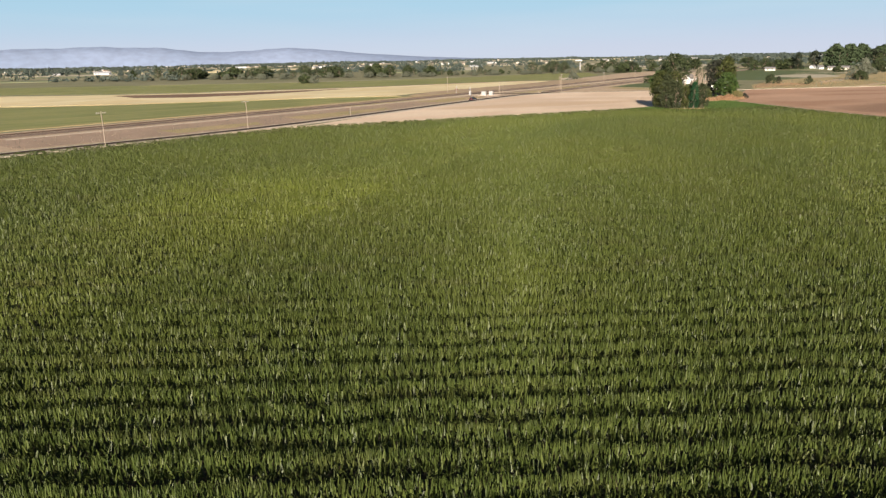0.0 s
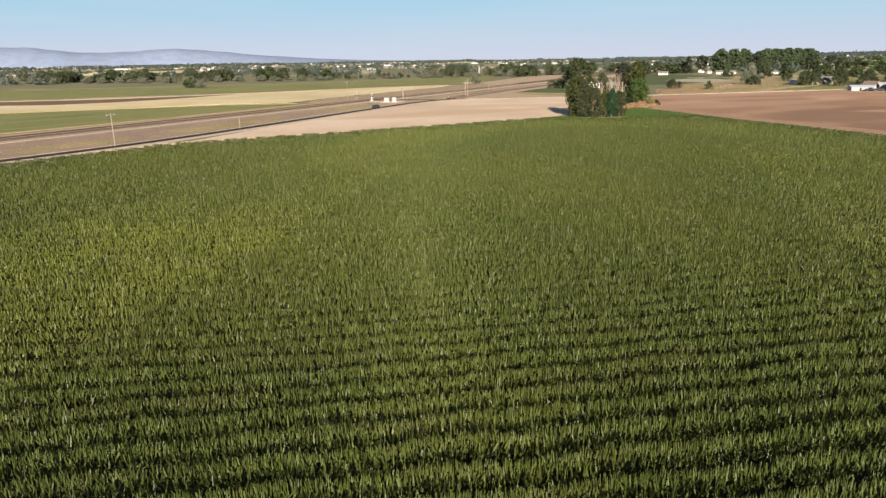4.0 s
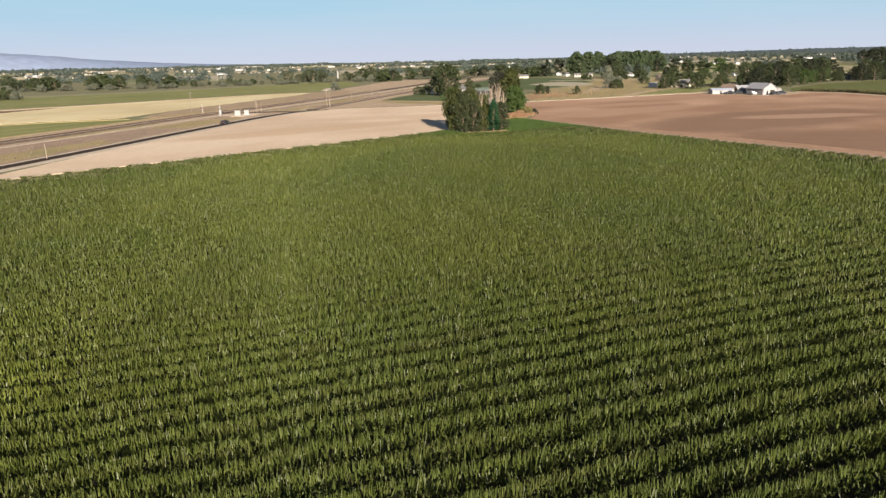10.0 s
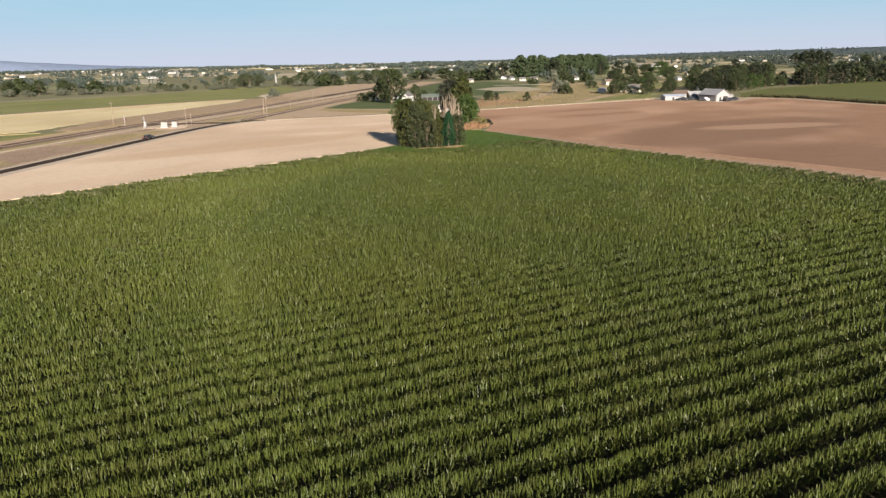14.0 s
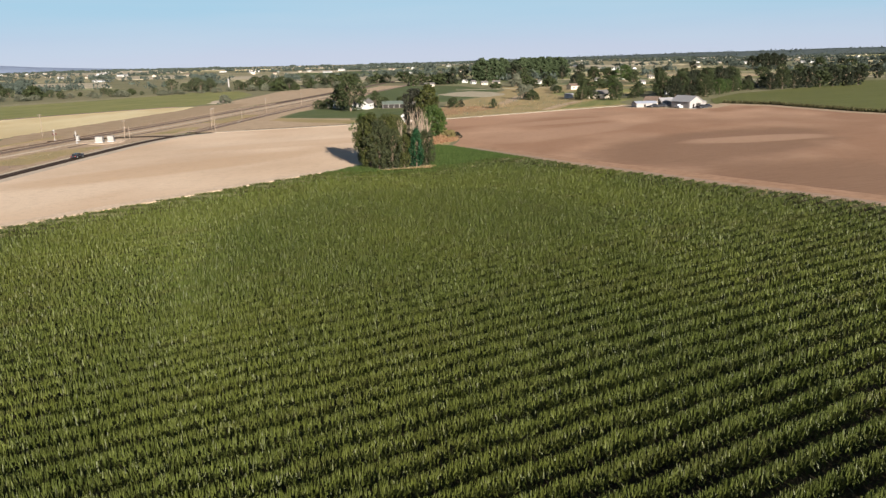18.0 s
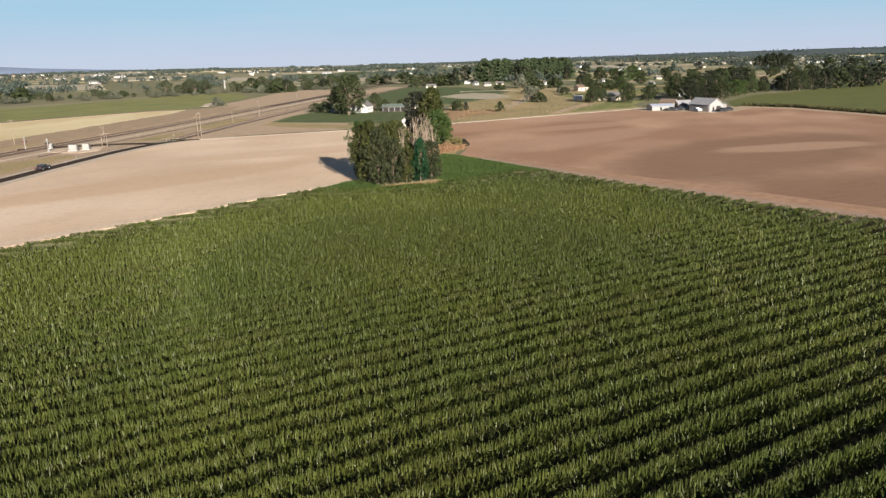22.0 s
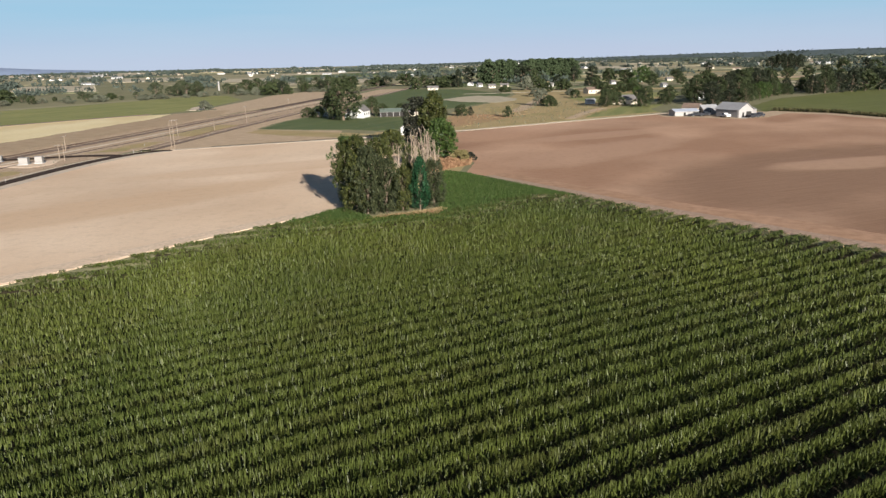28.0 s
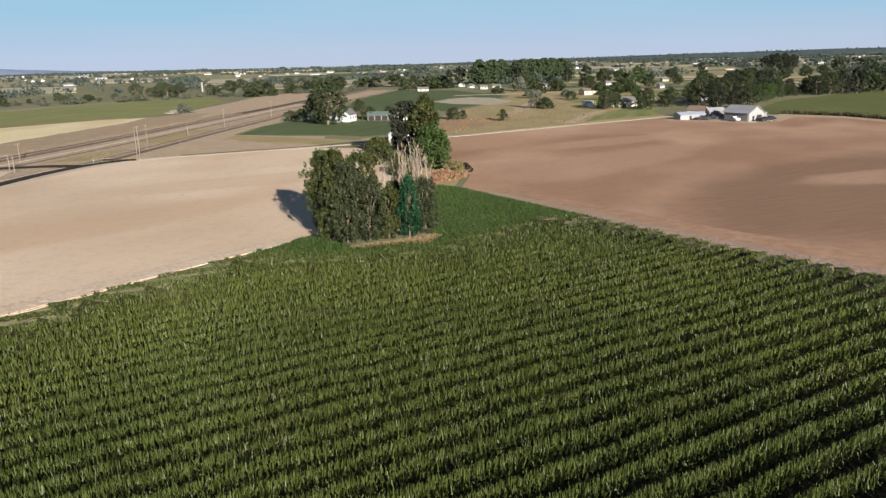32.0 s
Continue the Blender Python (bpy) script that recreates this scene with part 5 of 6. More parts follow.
def corn_stand(x, y, counts, thick, uneven, seed, label):
    """A stand of corn: stiff tips, a dense body of leaves and a skirt of arching lower leaves."""
    r = np.random.default_rng(seed)
    tips, body, skirt = counts
    v = np.concatenate([
        blades(x, y, tips, 0.15, (0.64, 0.88), (0.94 + 0.02 * (thick > 1), 1.07 - 0.03 * (thick > 1)), (0.0, 0.15), (0.030 * thick, 0.009 * thick), r, uneven),
        blades(x, y, body, 0.24, (0.20, 0.58), (0.50, 0.86), (0.06, 0.34), (0.052 * thick, 0.022 * thick), r, uneven),
        blades(x, y, skirt, 0.42, (0.02, 0.22), (0.22, 0.48), (0.15, 0.50), (0.06 * thick, 0.025 * thick), r, uneven)])
    me = mesh_of("corn_field", v, np.arange(len(v)).reshape(-1, 4), M["corn"])
    return tagged(new("corn_field", me), label, "corn", kind="stuff")


cell_x, cell_y = row_cells()
hr = np.random.default_rng(21)
# the headland, sown across the row ends
hx, hy = hr.uniform(-118, 112, 24000), hr.uniform(-175, 26, 24000)
head = inside(CORN, hx, hy) & (edge_distance(CORN, hx, hy) < 2.4)
cell_x, cell_y = np.concatenate([cell_x, hx[head]]), np.concatenate([cell_y, hy[head]])
off = edge_distance(MIDDLE + MIDDLE[-2:0:-1], cell_x, cell_y)
seen = inside(SEEN, cell_x, cell_y)
for near, far, counts, thick, uneven, words in (
        (0, 31, (24, 24, 13), 1.0, 0.034, "dense straight rows of tall green corn"), (31, 62, (17, 14, 7), 1.25, 0.018, "wide stand of tall green corn in rows"), (62, 400, (13, 9, 4), 1.45, 0.012, "farther rows of tall green corn")):
    m = seen & (off >= near) & (off < far)
    corn_stand(cell_x[m], cell_y[m], counts, thick, uneven, 30 + near, words)
corn_stand(cell_x[~seen][::2], cell_y[~seen][::2], (4, 5, 1), 2.6, 0.02, 29, "outer rows of tall green corn")


# ---- grass and weeds ----
def tufts(name, poly, count, height, width, material, label, seed, category="grass"):
    r = np.random.default_rng(seed)
    p = np.array(poly, float)
    x = r.uniform(p[:, 0].min(), p[:, 0].max(), count * 3)
    y = r.uniform(p[:, 1].min(), p[:, 1].max(), count * 3)
    k = inside(poly, x, y)
    x, y = x[k][:count], y[k][:count]
    n = len(x)
    a = r.uniform(0, 2 * np.pi, n)
    h = height * r.uniform(0.4, 1.2, n)
    bend = r.normal(size=(n, 2)) * 0.35 * h[:, None]
    z = dip(x, y) + 0.03
    wx, wy = np.cos(a) * width, np.sin(a) * width
    v = np.stack([np.column_stack([x - wx, y - wy, z]), np.column_stack([x + wx, y + wy, z]), np.column_stack([x + bend[:, 0] + wx * 0.3, y + bend[:, 1] + wy * 0.3, z + h]), np.column_stack([x + bend[:, 0] - wx * 0.3, y + bend[:, 1] - wy * 0.3, z + h])], 1).reshape(-1, 3)
    return tagged(new(name, mesh_of(name, v, np.arange(n * 4).reshape(-1, 4), M[material])), label, category, kind="stuff")


tufts("grass_patch", [(12, 3), (19, 9.5), (28, 17), (37, 15.5), (28, 29), (17.5, 45), (13, 49), (8, 40), (7, 18), (11, 11)], 32000, 0.3, 0.06, "grass", "smooth lush green grass between trees and red field", 31)
tufts("grass_patch", [(-12, -2.5), (-9, -2), (0, -2), (0, 0.5), (-3, 3), (-5, 8), (-8, 5)], 5000, 0.4, 0.06, "grass", "green grass at the foot of the trees", 32)
tufts("grass_patch", [(-12.5, -0.4), (-7, -1), (0, -1), (11, 2.2), (19, 10.2), (28, 18), (29.4, 15.4), (20.6, 6.8), (12.2, -1.2), (0, -4.6), (-8, -4.6), (-13.4, -3.6)], 11000, 0.42, 0.05, "grass", "green grass where the corn ends by the trees", 46)
tufts("dry_grass", [(-1, -1.2), (11, 1.4), (13, 5), (12, 6.5), (8, 3.6), (2, 1.0)], 2600, 0.3, 0.04, "straw", "dry straw-coloured grass at the foot of the trees", 33)
tufts("dry_weeds", [(0, -1.3), (11, 1.2), (12.5, 4), (8, 2.4)], 2400, 0.3, 0.04, "weed", "rusty dry weeds at the foot of the trees", 34)
tufts("margin_grass", [(-77, -78), (-56, -53.1), (-46, -40.8), (-33, -26.1), (-21, -11.3), (-12.5, -1.7), (-12.9, -0.4), (-21.5, -9.9), (-33.5, -24.7), (-46.5, -39.4), (-56.5, -51.7), (-77.5, -76.5)], 900, 0.3, 0.05, "straw", "dry grass tufts along the corn's edge", 35)
tufts("margin_weeds", [(-77, -78.5), (-56, -53.6), (-46, -41.3), (-33, -26.6), (-21, -11.8), (-12.6, -2.2), (-12.4, -1.2), (-21.2, -10.7), (-33.2, -25.5), (-46.2, -40.2), (-56.2, -52.5), (-77.2, -77.5)], 1100, 0.4, 0.06, "grass", "green weeds along the corn's edge", 36)
EDGE = [(28, 17), (37, 15), (47, 0.5), (56, -11), (66, -25), (82, -44), (140, -122)]
edge_strip = [(x - 0.2, y - 0.4) for x, y in EDGE] + [(x - 1.6, y - 2.2) for x, y in EDGE[::-1]]
tufts("margin_weeds", edge_strip, 1500, 0.4, 0.06, "grass", "green weeds along the corn's edge beside red soil", 43)
tufts("margin_grass", edge_strip, 2600, 0.55, 0.06, "straw", "dry grass tufts along the corn's edge beside red soil", 44)
tufts("railside_brush", brushland, 9000, 0.2, 0.05, "brush_leaf", "dry brush along the railway", 37, "brush")
tufts("railside_weeds", brushland, 4000, 0.35, 0.07, "sage", "brown weeds along the railway", 38, "brush")
tufts("dry_grass", [(-12, -3), (-9, -3), (-6.5, -1), (-6, 1.5), (-8.5, 1), (-10.5, -1.5)], 900, 0.25, 0.04, "straw", "dry spot in the grass beside the trees", 42)
tufts("dry_weeds", [(10, 48), (19, 58), (20, 70), (12, 66), (6, 50)], 2600, 0.9, 0.12, "weed", "rusty dry weeds beside the red field", 39)
tufts("dry_weeds", [(22, 190), (40, 195), (60, 225), (50, 240), (25, 215)], 1100, 0.25, 0.09, "weed", "orange weeds in dry grassland", 40)

DRY = [(17, 146), (64, 180), (98, 235), (92, 300), (60, 300), (30, 262), (14, 205)]
tufts("dry_weeds", DRY, 700, 0.4, 0.14, "yellow_weed", "olive weeds scattered over dry grassland", 47)
tufts("dry_weeds", DRY, 320, 0.4, 0.15, "weed", "rusty weeds scattered over dry grassland", 48)
tufts("dry_scrub", DRY, 320, 0.7, 0.22, "sage", "grey-green scrub on dry grassland", 49, "brush")
tufts("hedge_grass", [(157, 203.5), (174, 184.5), (187, 135), (204, 105), (207.5, 107), (190.5, 137), (177.5, 187), (160.5, 206)], 9000, 1.5, 0.2, "hedge", "dark weedy border of the green field", 41)

# ---- buildings ----
def gable_house(name, x, y, turn, w, d, h, rise, wall, roof, label, windows=3, door=True, base=0.0, category="house", over=0.35, open_front=False):
    """A gabled building: ridge along its local x. w along the ridge, d across, h to the eaves."""
    ob = empty(name, pose(x, y, base, 0, 0, turn), label, category)
    bm = bmesh.new()
    t = 0.2
    pts = [(-d / 2, 0), (d / 2, 0), (d / 2, h), (0, h + rise), (-d / 2, h)]
    for sx in (-w / 2, w / 2 - t):
        near = [bm.verts.new((sx, py, pz)) for py, pz in pts]
        far = [bm.verts.new((sx + t, py, pz)) for py, pz in pts]
        bm.faces.new(near[::-1])
        bm.faces.new(far)
        for i in range(5):
            bm.faces.new((near[i], near[(i + 1) % 5], far[(i + 1) % 5], far[i]))
    for sy in (-d / 2 + t / 2, d / 2 - t / 2):
        add_box(bm, (w - 2 * t, t, h), (0, sy, h / 2))
    bmesh.ops.recalc_face_normals(bm, faces=bm.faces)
    part("wall", from_bm("wall", bm, M[wall]), ob)
    bm = bmesh.new()
    slope = math.atan2(rise, d / 2)
    run = math.hypot(d / 2 + over, (d / 2 + over) * rise / (d / 2))
    for s in (-1, 1):
        m = Matrix.Translation((0, 0, h + rise + 0.06)) @ Matrix.Rotation(-s * slope, 4, "X")
        add_box(bm, (w + 2 * over, run, 0.12), (0, s * run / 2, 0), m)
    part("roof", from_bm("roof", bm, M[roof]), ob)
    for k in range(windows):
        px = -w / 2 + w * (k + 0.7) / (windows + 0.4)
        for s in (-1, 1):
            fr = part("window", box_mesh("window", (1.15, 0.1, 1.25), M["white"], (0, 0, 0), 0.02), ob, "", Matrix.Translation((px, s * (d / 2 + 0.03), h * 0.55)))
            part("pane", box_mesh("pane", (0.95, 0.1, 1.05), M["glass"], (0, s * 0.02, 0), 0.01), fr)
    if door:
        part("door", box_mesh("door", (0.1, 1.0, 2.05), M["cream"], (w / 2 + 0.03, -d * 0.2, 1.03), 0.02), ob)
    return ob


def big_door(ob, w, d, width, height, shift=0.0, end=1, label="dark panel in place of a shadowed doorway"):
    # a dark panel on the closed wall stands for the unlit inside
    part("doorway", box_mesh("doorway", (0.12, width, height), M["dark"], (end * (w / 2 + 0.02), shift, height / 2), 0.01), ob, label)


# the white farmhouse under the big tree, and its neighbours
gable_house("farmhouse", -26, 220, 75, 9, 6.2, 3.2, 2.4, "white", "shingle", "white gabled farmhouse under a big tree", 3)
gable_house("farmhouse_wing", -29.5, 221, -15, 7, 5, 2.5, 1.4, "white", "shingle", "low white wing of the farmhouse", 2, False)
gable_house("shed", -47, 234, 40, 5, 4, 2.8, 1.4, "white", "shingle", "small white shed among bushes", 1)
ob = gable_house("open_shed", -11, 224, 5, 12, 6, 2.3, 1.3, "grey_siding", "green_roof", "long open shed with a weathered green roof", 0, False, category="shed")
for k in range(4):
    part("doorway", box_mesh("doorway", (2.6, 0.16, 2.0), M["dark"], (-4.4 + k * 2.93, -3.0, 1.0), 0.01), ob, "dark panel in place of a shadowed bay")
gable_house("shed", -1.5, 222, 5, 4, 3.5, 2.2, 0.9, "cream", "shingle", "small pale shed beside the open shed", 1)
ob = gable_house("small_house", 2.4, 136, 60, 8.5, 6.2, 2.6, 1.8, "white", "shingle", "small white house with grey roof behind trees", 2)
# barns beyond the red field
ob = gable_house("barn", 131.2, 179.2, -62, 11.5, 8.2, 3.2, 2.4, "old_white", "steel", "white barn with a grey metal roof", 0, False, category="barn", over=0.5)
big_door(ob, 11.5, 8.2, 2.8, 2.3, 1.6)
big_door(ob, 11.5, 8.2, 1.0, 2.0, -1.6)
# grey panel added to darken the barn's long side as if shaded
part("side_panel", box_mesh("side_panel", (10.6, 0.14, 2.7), M["grey_siding"], (0, -4.15, 1.45), 0.02), ob, "grey panel standing in for the barn's shaded side")
ob = gable_house("lean_to", 138.5, 186, -62, 8, 4, 2.4, 0.7, "grey_siding", "green_roof", "low grey lean-to behind the barn", 1, False, category="shed")
ob = gable_house("long_shed", 114, 189.5, 8, 10.5, 6, 2.0, 0.8, "old_white", "blue_steel", "low white shed with pale blue-grey metal roof", 0, False, category="shed")
part("doorway", box_mesh("doorway", (1.7, 0.14, 1.6), M["dark"], (3.6, -3.0, 0.8), 0.01), ob, "dark panel in place of a shadowed bay")
part("doorway", box_mesh("doorway", (0.9, 0.14, 1.5), M["dark"], (-1.0, -3.0, 0.75), 0.01), ob, "dark panel in place of a shadowed bay")
ob = gable_house("shed", 120.5, 198, -40, 7, 5.5, 2.9, 1.6, "cream", "brown_roof", "cream shed with rusty brown roof between barns", 0, False)
big_door(ob, 7, 5.5, 2.2, 2.2)
ob = gable_house("shed", 126, 195, 10, 7, 5, 2.6, 1.3, "grey_siding", "steel", "grey farm shed with metal roof", 1, False)
big_door(ob, 7, 5, 2.0, 2.1, 0, -1)
# dark-roofed house among bushes, white van body, red-roofed houses
gable_house("house", 107, 272, 20, 16, 8, 2.6, 2.2, "cream", "shingle", "low house with wide dark roof among bushes", 3)
gable_house("white_shed", 93, 281, 10, 4.6, 3.2, 2.1, 0.7, "white", "steel", "small white shed on dry grassland", 0, False, category="shed")
gable_house("house", 120, 396, 15, 15, 8, 2.8, 1.6, "cream", "brown_roof", "long house with reddish brown roof", 4)
gable_house("house", 222, 348, -35, 10, 7, 2.8, 1.8, "cream", "shingle", "cream house with grey roof before dark trees", 3)
gable_house("house", 236, 358, 30, 11, 7, 2.6, 1.6, "pale_metal", "shingle", "long grey house with dark roof half hidden by trees", 3)
gable_house("house", 158, 294, 20, 8, 6, 2.8, 1.8, "white", "shingle", "white house half hidden by trees", 2)
for x, y, turn, w in ((47, 566, 30, 10), (56, 532, 10, 14), (68, 540, 0, 16), (108, 532, -20, 12), (102, 546, 30, 9), (-13, 552, 10, 16), (4, 518, 5, 20), (40, 600, 60, 10), (170, 560, 15, 10), (238, 612, 12, 14), (206, 600, 12, 9), (190, 470, 20, 9)):
    gable_house("house", x, y, turn, w * 0.45, 4.5, 2.1, 1.5, "white" if w < 13 else "cream", "shingle", "white house with grey roof near the poplar grove" if w < 13 else "cream house with grey roof near the poplar grove", 2)

# houses and farm buildings scattered over the plain
rng = random.Random(17)
stock = [("white", "shingle", "small white house on the distant plain"), ("cream", "brown_roof", "cream house with brown roof on the distant plain"), ("white", "steel", "long white farm building on the distant plain"), ("cream", "shingle", "pale house with dark roof on the distant plain")]
firsts = []
for n in range(270):
    d = 1250 + 3000 * rng.random() ** 1.1
    a = radians(rng.uniform(-60, 40))
    x, y, turn = math.sin(a) * d, math.cos(a) * d - 140, rng.choice((12, 102, 30, -20, 60, 75))
    if n < 4:
        wall, roof, words = stock[n]
        firsts.append(gable_house("house", x, y, turn, 16 if n == 2 else 9, 7, 2.6, 1.8, wall, roof, words, 2, False))
    else:
        copy_thing(firsts[n % 4], pose(x, y, 0, 0, 0, turn) @ Matrix.Diagonal((rng.uniform(1.0, 2.4) if n % 4 == 2 else rng.uniform(0.7, 1.4), rng.uniform(0.8, 1.2), rng.uniform(0.8, 1.2), 1)))



# ---- parked vehicles in the farmyard ----
def pickup(x, y, turn, paint, label):
    ob = empty("pickup_truck", pose(x, y, 0.07, 0, 0, turn), label, "truck", "vehicles in the farmyard")
    bm = bmesh.new()
    add_box(bm, (5.2, 1.9, 0.55), (0, 0, 0.75), bevel=0.08)
    add_box(bm, (1.4, 1.8, 0.3), (1.75, 0, 1.1), bevel=0.08)
    for s in (-0.88, 0.88):
        add_box(bm, (2.2, 0.1, 0.35), (-1.4, s, 1.15), bevel=0.02)
    add_box(bm, (0.1, 1.8, 0.35), (-2.5, 0, 1.15), bevel=0.02)
    part("body", from_bm("body", bm, M[paint]), ob)
    cab = part("cab", box_mesh("cab", (1.9, 1.7, 0.75), M[paint], (0.3, 0, 1.42), 0.16), ob)
    part("windscreen", box_mesh("windscreen", (0.06, 1.45, 0.5), M["glass"], (1.24, 0, 1.45), 0.02), cab)
    for s in (-0.83, 0.83):
        part("side_window", box_mesh("side_window", (1.4, 0.08, 0.42), M["glass"], (0.3, s, 1.48), 0.02), cab)
    for px in (-1.6, 1.6):
        for s in (-0.85, 0.85):
            v, f = tubes([(np.array([(px, s - 0.13, 0.38), (px, s, 0.38), (px, s + 0.13, 0.38)]), (0.36, 0.39, 0.36))], 14)
            w = part("wheel", mesh_of("wheel", v, f, M["rubber"], True), ob)
            part("rim", box_mesh("rim", (0.36, 0.3, 0.36), M["grey_metal"], (px, s, 0.38), 0.1), w)
    return ob


pickup(121, 184, 20, "truck_dark", "dark pickup truck parked before the sheds")
pickup(126, 175, 100, "truck_white", "white pickup truck parked beside the barn")
pickup(135.5, 170.5, 28, "truck_dark", "dark pickup truck parked before the barn door")
pickup(139, 173.5, 30, "truck_dark", "dark grey pickup truck parked before the barn")
pickup(117.5, 183, 170, "truck_dark", "dark pickup truck parked beside a low shed")


def car(x, y, turn, paint, label):
    ob = empty("car", pose(x, y, 0.16, 0, 0, turn), label, "car")
    bm = bmesh.new()
    add_box(bm, (4.4, 1.78, 0.5), (0, 0, 0.58), bevel=0.1)
    add_box(bm, (1.2, 1.66, 0.16), (1.45, 0, 0.88), bevel=0.06)
    part("body", from_bm("body", bm, M[paint]), ob)
    cab = part("cabin", box_mesh("cabin", (2.3, 1.56, 0.56), M[paint], (-0.35, 0, 1.08), 0.18), ob)
    for px in (0.81, -1.51):
        part("windscreen", box_mesh("windscreen", (0.06, 1.25, 0.36), M["glass"], (px, 0, 1.1), 0.02), cab)
    for s in (-0.77, 0.77):
        part("side_window", box_mesh("side_window", (1.7, 0.06, 0.3), M["glass"], (-0.35, s, 1.12), 0.02), cab)
    for s in (-0.62, 0.62):
        part("headlight", box_mesh("headlight", (0.06, 0.34, 0.16), M["grey_metal"], (2.19, s, 0.64), 0.02), ob)
        part("tail_light", box_mesh("tail_light", (0.06, 0.34, 0.16), M["red_paint"], (-2.19, s, 0.68), 0.02), ob)
    for px in (-1.35, 1.35):
        for s in (-0.8, 0.8):
            v, f = tubes([(np.array([(px, s - 0.11, 0.32), (px, s, 0.32), (px, s + 0.11, 0.32)]), (0.3, 0.33, 0.3))], 14)
            w = part("wheel", mesh_of("wheel", v, f, M["rubber"], True), ob)
            part("rim", box_mesh("rim", (0.3, 0.25, 0.3), M["grey_metal"], (px, s, 0.32), 0.09), w)
    return ob


near_car = int(np.argmin(np.hypot(road_line[:, 0] + 89.2, road_line[:, 1] - 35.4)))
along = road_line[near_car + 1] - road_line[near_car - 1]
car(road_line[near_car, 0], road_line[near_car, 1], math.degrees(math.atan2(along[1], along[0])), "truck_dark", "dark car on the narrow asphalt farm road")


# ---- poles, signals and boxes by the railway ----
def utility_pole(x, y, height, arms, label, lean=0.0, turn=80.0):
    ob = empty("utility_pole", pose(x, y, 0, lean, 0, turn), label, "pole", "poles along the railway")
    v, f = tubes([(np.array([(0, 0, -0.3), (0.02, 0, height * 0.5), (0, 0.03, height)]), (0.13, 0.11, 0.085))], 8)
    part("pole", mesh_of("pole", v, f, M["wood"], True), ob)
    for k in range(arms):
        arm = part("crossarm", box_mesh("crossarm", (2.4, 0.12, 0.12), M["wood"], (0, 0, 0), 0.01), ob, "", Matrix.Translation((0, 0.13, height - 0.45 - 0.9 * k)))
        for px in (-1.05, -0.5, 0.5, 1.05):
            part("insulator", box_mesh("insulator", (0.09, 0.09, 0.2), M["grey_metal"], (px, 0, 0.16), 0.02), arm)
    return ob


for x, y, h, arms, words in (
        (-103.5, -139, 7.9, 1, "weathered wooden utility pole beside the road"), (-97.7, -96.5, 7.9, 1, "weathered wooden utility pole beside the road"), (-93.0, -52, 3.4, 0, "short dark wooden post beside the road"),
        (-71, 106, 9.2, 1, "tall wooden utility pole by the field's corner"), (-73.5, 110, 8.2, 0, "wooden utility pole by the field's corner"), (-94, 84, 4.6, 0, "wooden utility pole by the railway crossing"), (-97.5, 88, 4.2, 1, "wooden utility pole by the railway crossing"), (-106, 108, 5.0, 1, "wooden utility pole by the railway crossing"),
        (-84, 145, 6.5, 1, "wooden utility pole along the railway"), (-76, 162, 6.0, 0, "wooden utility pole along the railway"), (-75, 205, 7.5, 1, "wooden utility pole along the railway"), (-67, 258, 7.5, 1, "wooden utility pole along the railway"),
        (-133, 100, 8.5, 1, "wooden utility pole beside the stubble field"), 
        (250, 352, 11, 1, "wooden utility pole before dark trees")):
    utility_pole(x, y, h, arms, words, (x * 7) % 3 - 1)
ob = empty("white_silo", pose(-215, 626, 0), "tall pale silo on the distant plain", "silo")
v, f = tubes([(np.array([(0, 0, 0), (0, 0, 9), (0, 0, 9.4)]), (0.9, 0.9, 0.3))], 12)
part("body", mesh_of("body", v, f, M["pale_metal"], True), ob)


def crossing_signal(x, y, turn):
    ob = empty("crossing_signal", pose(x, y, 0, 0, 0, turn), "railway crossing signal with dark lamp heads", "railway signal", "crossing signals")
    v, f = tubes([(np.array([(0, 0, -0.2), (0, 0, 2.0), (0, 0, 4.2)]), (0.08, 0.07, 0.07))], 8)
    part("mast", mesh_of("mast", v, f, M["grey_metal"], True), ob)
    for s in (-1, 1):
        part("crossbuck", box_mesh("crossbuck", (1.2, 0.04, 0.16), M["pale_metal"], (0, 0, 0), 0.005), ob, "white crossed board", Matrix.Translation((0, -0.1 - 0.05 * (s > 0), 3.7)) @ Matrix.Rotation(s * radians(45), 4, "Y"))
        head = part("lamp_head", box_mesh("lamp_head", (0.55, 0.1, 0.55), M["black"], (s * 0.5, -0.12, 2.7), 0.05), ob, "black round-cornered lamp head")
        part("lens", box_mesh("lens", (0.24, 0.06, 0.24), M["red_paint"], (s * 0.5, -0.18, 2.7), 0.03), head)
    part("base", box_mesh("base", (0.6, 0.6, 0.5), M["grey_metal"], (0, 0, 0.25), 0.03), ob)


crossing_signal(-119, 82, 60)
crossing_signal(-108, 75, 240)


def relay_cabinet(x, y, w, h, label):
    ob = empty("relay_cabinet", pose(x, y, 0, 0, 0, 10), label, "cabinet", "signal cabinets")
    part("plinth", box_mesh("plinth", (w + 0.4, w + 0.4, 0.3), M["grey_metal"], (0, 0, 0.15), 0.03), ob)
    body = part("body", box_mesh("body", (w, w * 0.8, h), M["pale_metal"], (0, 0, 0.3 + h / 2), 0.04), ob)
    part("roof", box_mesh("roof", (w + 0.25, w * 0.8 + 0.25, 0.12), M["pale_metal"], (0, 0, 0.36 + h), 0.03), ob)
    door = part("door", box_mesh("door", (w * 0.8, 0.05, h * 0.85), M["pale_metal"], (0, -w * 0.4 - 0.02, 0.3 + h / 2), 0.01), body)


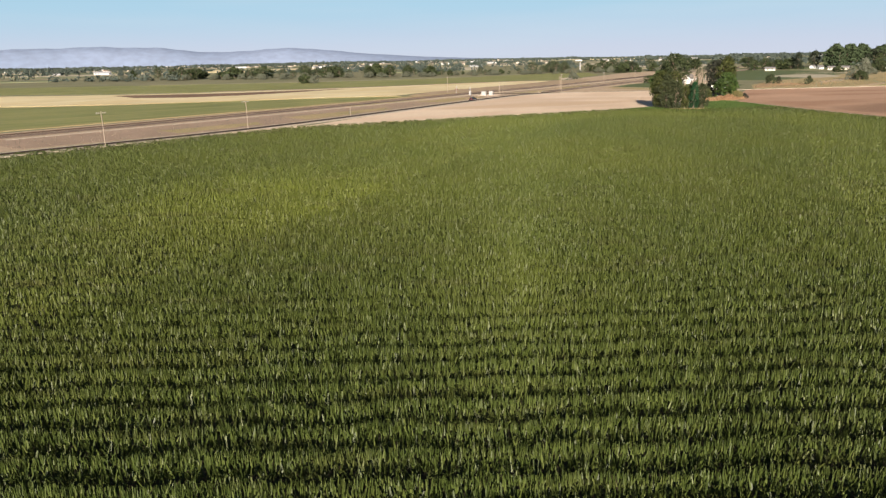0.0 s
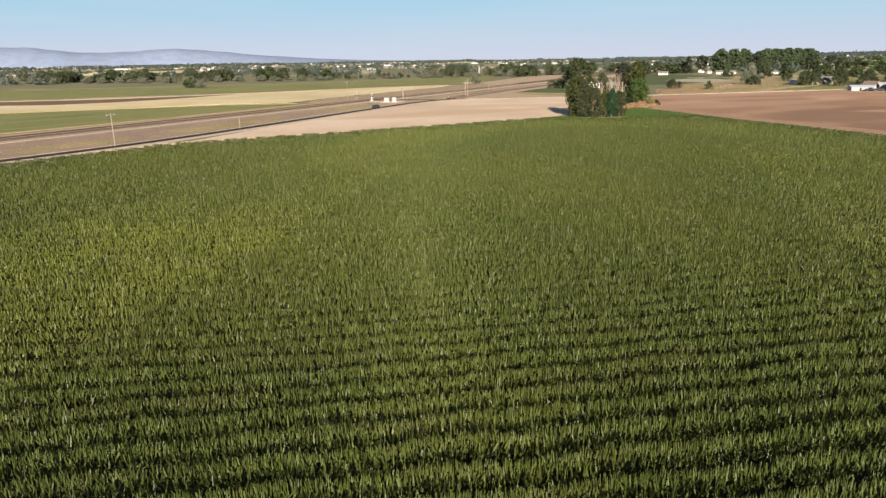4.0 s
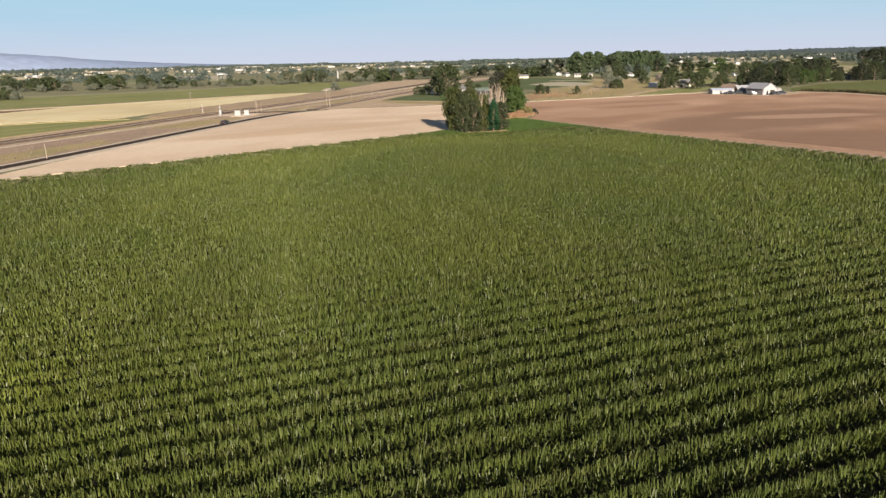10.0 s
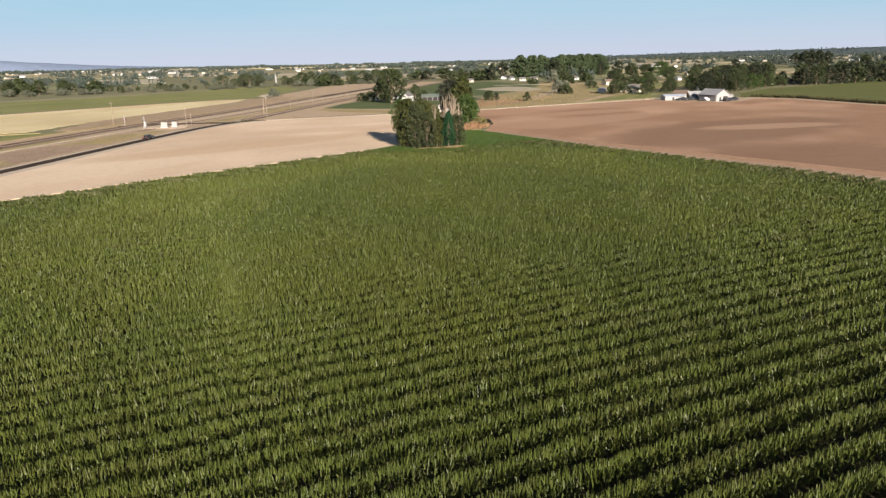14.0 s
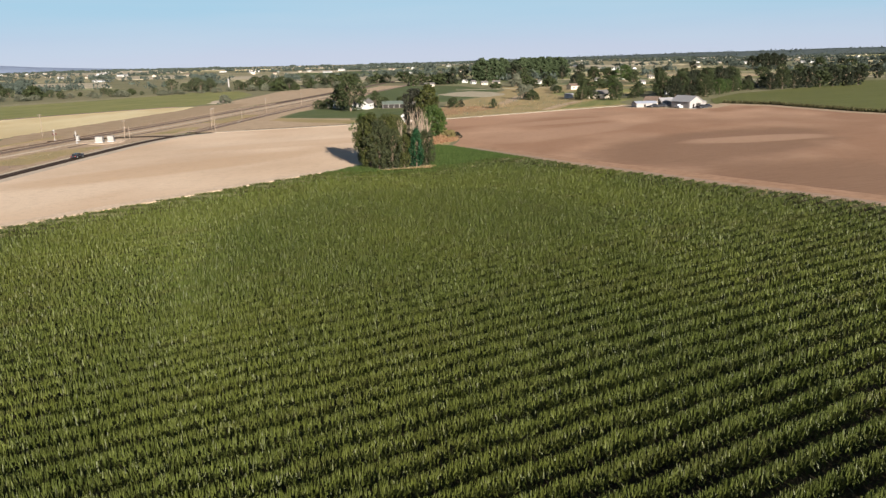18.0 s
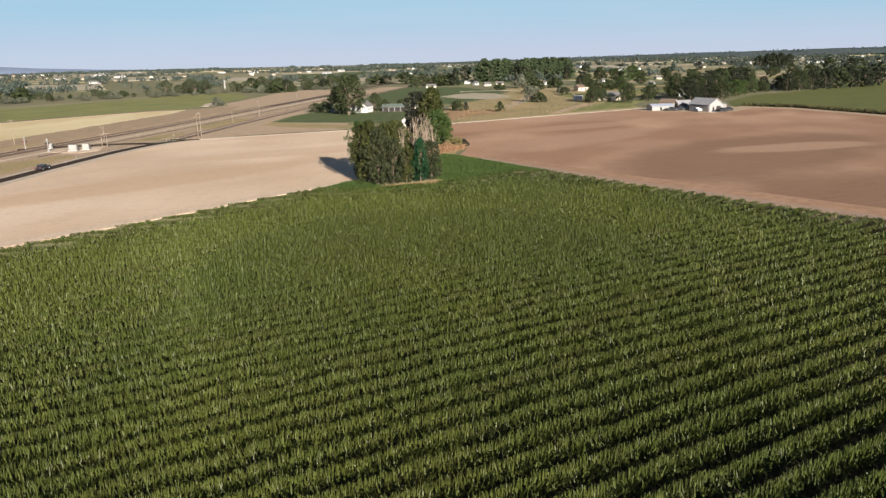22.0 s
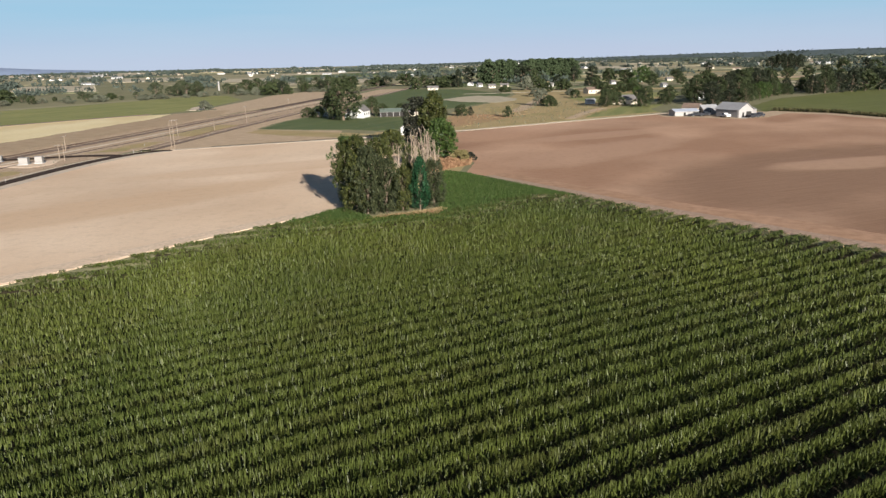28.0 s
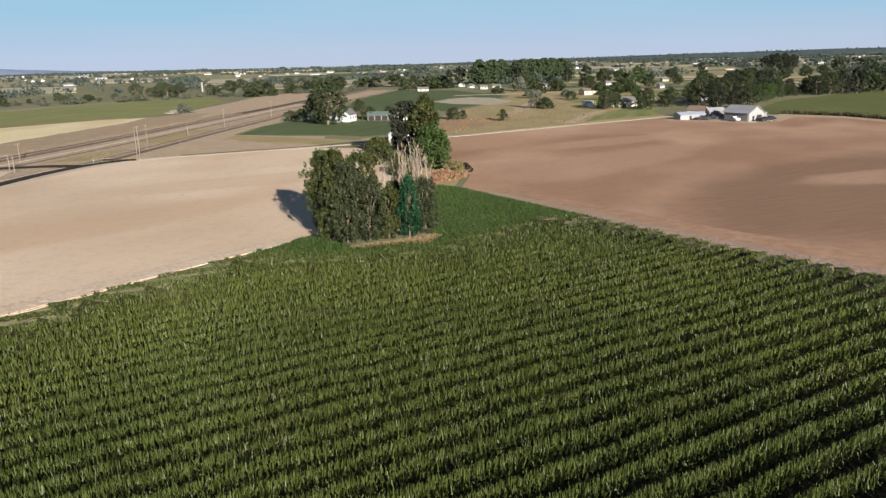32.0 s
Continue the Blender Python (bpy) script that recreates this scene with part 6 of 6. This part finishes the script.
plot("gravel_pad", [(-107, 74), (-97, 70), (-93, 76), (-96, 86), (-104, 84)], M["verge"], "pale gravel pad under signal cabinets", "gravel", 0.10, 0.4)
relay_cabinet(-101.3, 77, 2.3, 1.6, "large pale railway signal cabinet")
relay_cabinet(-98.4, 79.2, 1.9, 1.6, "pale grey railway signal cabinet")
relay_cabinet(-112, 84, 1.0, 1.4, "small pale signal cabinet by the crossing")
for n, (x, y) in enumerate(((-89, 54), (-88, 46), (-79, 100), (-84, 115), (-73, 150), (-80, 97), (-72, 142), (-76, 124))):
    ob = empty("marker_post", pose(x, y, 0, 0, 0, n * 40), "pale roadside marker post", "post", "marker posts")
    part("post", box_mesh("post", (0.10, 0.10, 0.9), M["pale_metal"], (0, 0, 0.55), 0.02), ob)
    part("cap", box_mesh("cap", (0.18, 0.18, 0.06), M["grey_metal"], (0, 0, 0.92), 0.02), ob)


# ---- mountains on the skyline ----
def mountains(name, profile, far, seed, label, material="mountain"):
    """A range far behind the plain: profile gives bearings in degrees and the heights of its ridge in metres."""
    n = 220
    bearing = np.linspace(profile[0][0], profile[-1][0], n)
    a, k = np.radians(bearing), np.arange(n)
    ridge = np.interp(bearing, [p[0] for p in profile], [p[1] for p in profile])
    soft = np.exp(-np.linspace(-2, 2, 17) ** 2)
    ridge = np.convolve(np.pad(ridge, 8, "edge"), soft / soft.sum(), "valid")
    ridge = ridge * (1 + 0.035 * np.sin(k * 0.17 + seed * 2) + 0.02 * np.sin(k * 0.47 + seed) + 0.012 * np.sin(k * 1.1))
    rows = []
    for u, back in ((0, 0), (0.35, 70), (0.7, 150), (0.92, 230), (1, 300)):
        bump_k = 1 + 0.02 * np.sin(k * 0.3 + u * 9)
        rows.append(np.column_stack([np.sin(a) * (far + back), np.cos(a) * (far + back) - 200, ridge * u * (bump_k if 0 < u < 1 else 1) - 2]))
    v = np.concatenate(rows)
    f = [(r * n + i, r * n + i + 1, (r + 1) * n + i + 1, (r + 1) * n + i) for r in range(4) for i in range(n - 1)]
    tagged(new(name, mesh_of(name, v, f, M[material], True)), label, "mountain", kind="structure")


mountains("backdrop_mountains", ((-88, 40), (-76, 95), (-62, 112), (-53, 114), (-48, 113), (-44, 74), (-41, 88), (-37.5, 98), (-34, 66), (-30, 36), (-26, 18), (-21, 6), (-16, 0)), 4450, 1.0, "long mountain range tinted with hazy blue on the skyline")
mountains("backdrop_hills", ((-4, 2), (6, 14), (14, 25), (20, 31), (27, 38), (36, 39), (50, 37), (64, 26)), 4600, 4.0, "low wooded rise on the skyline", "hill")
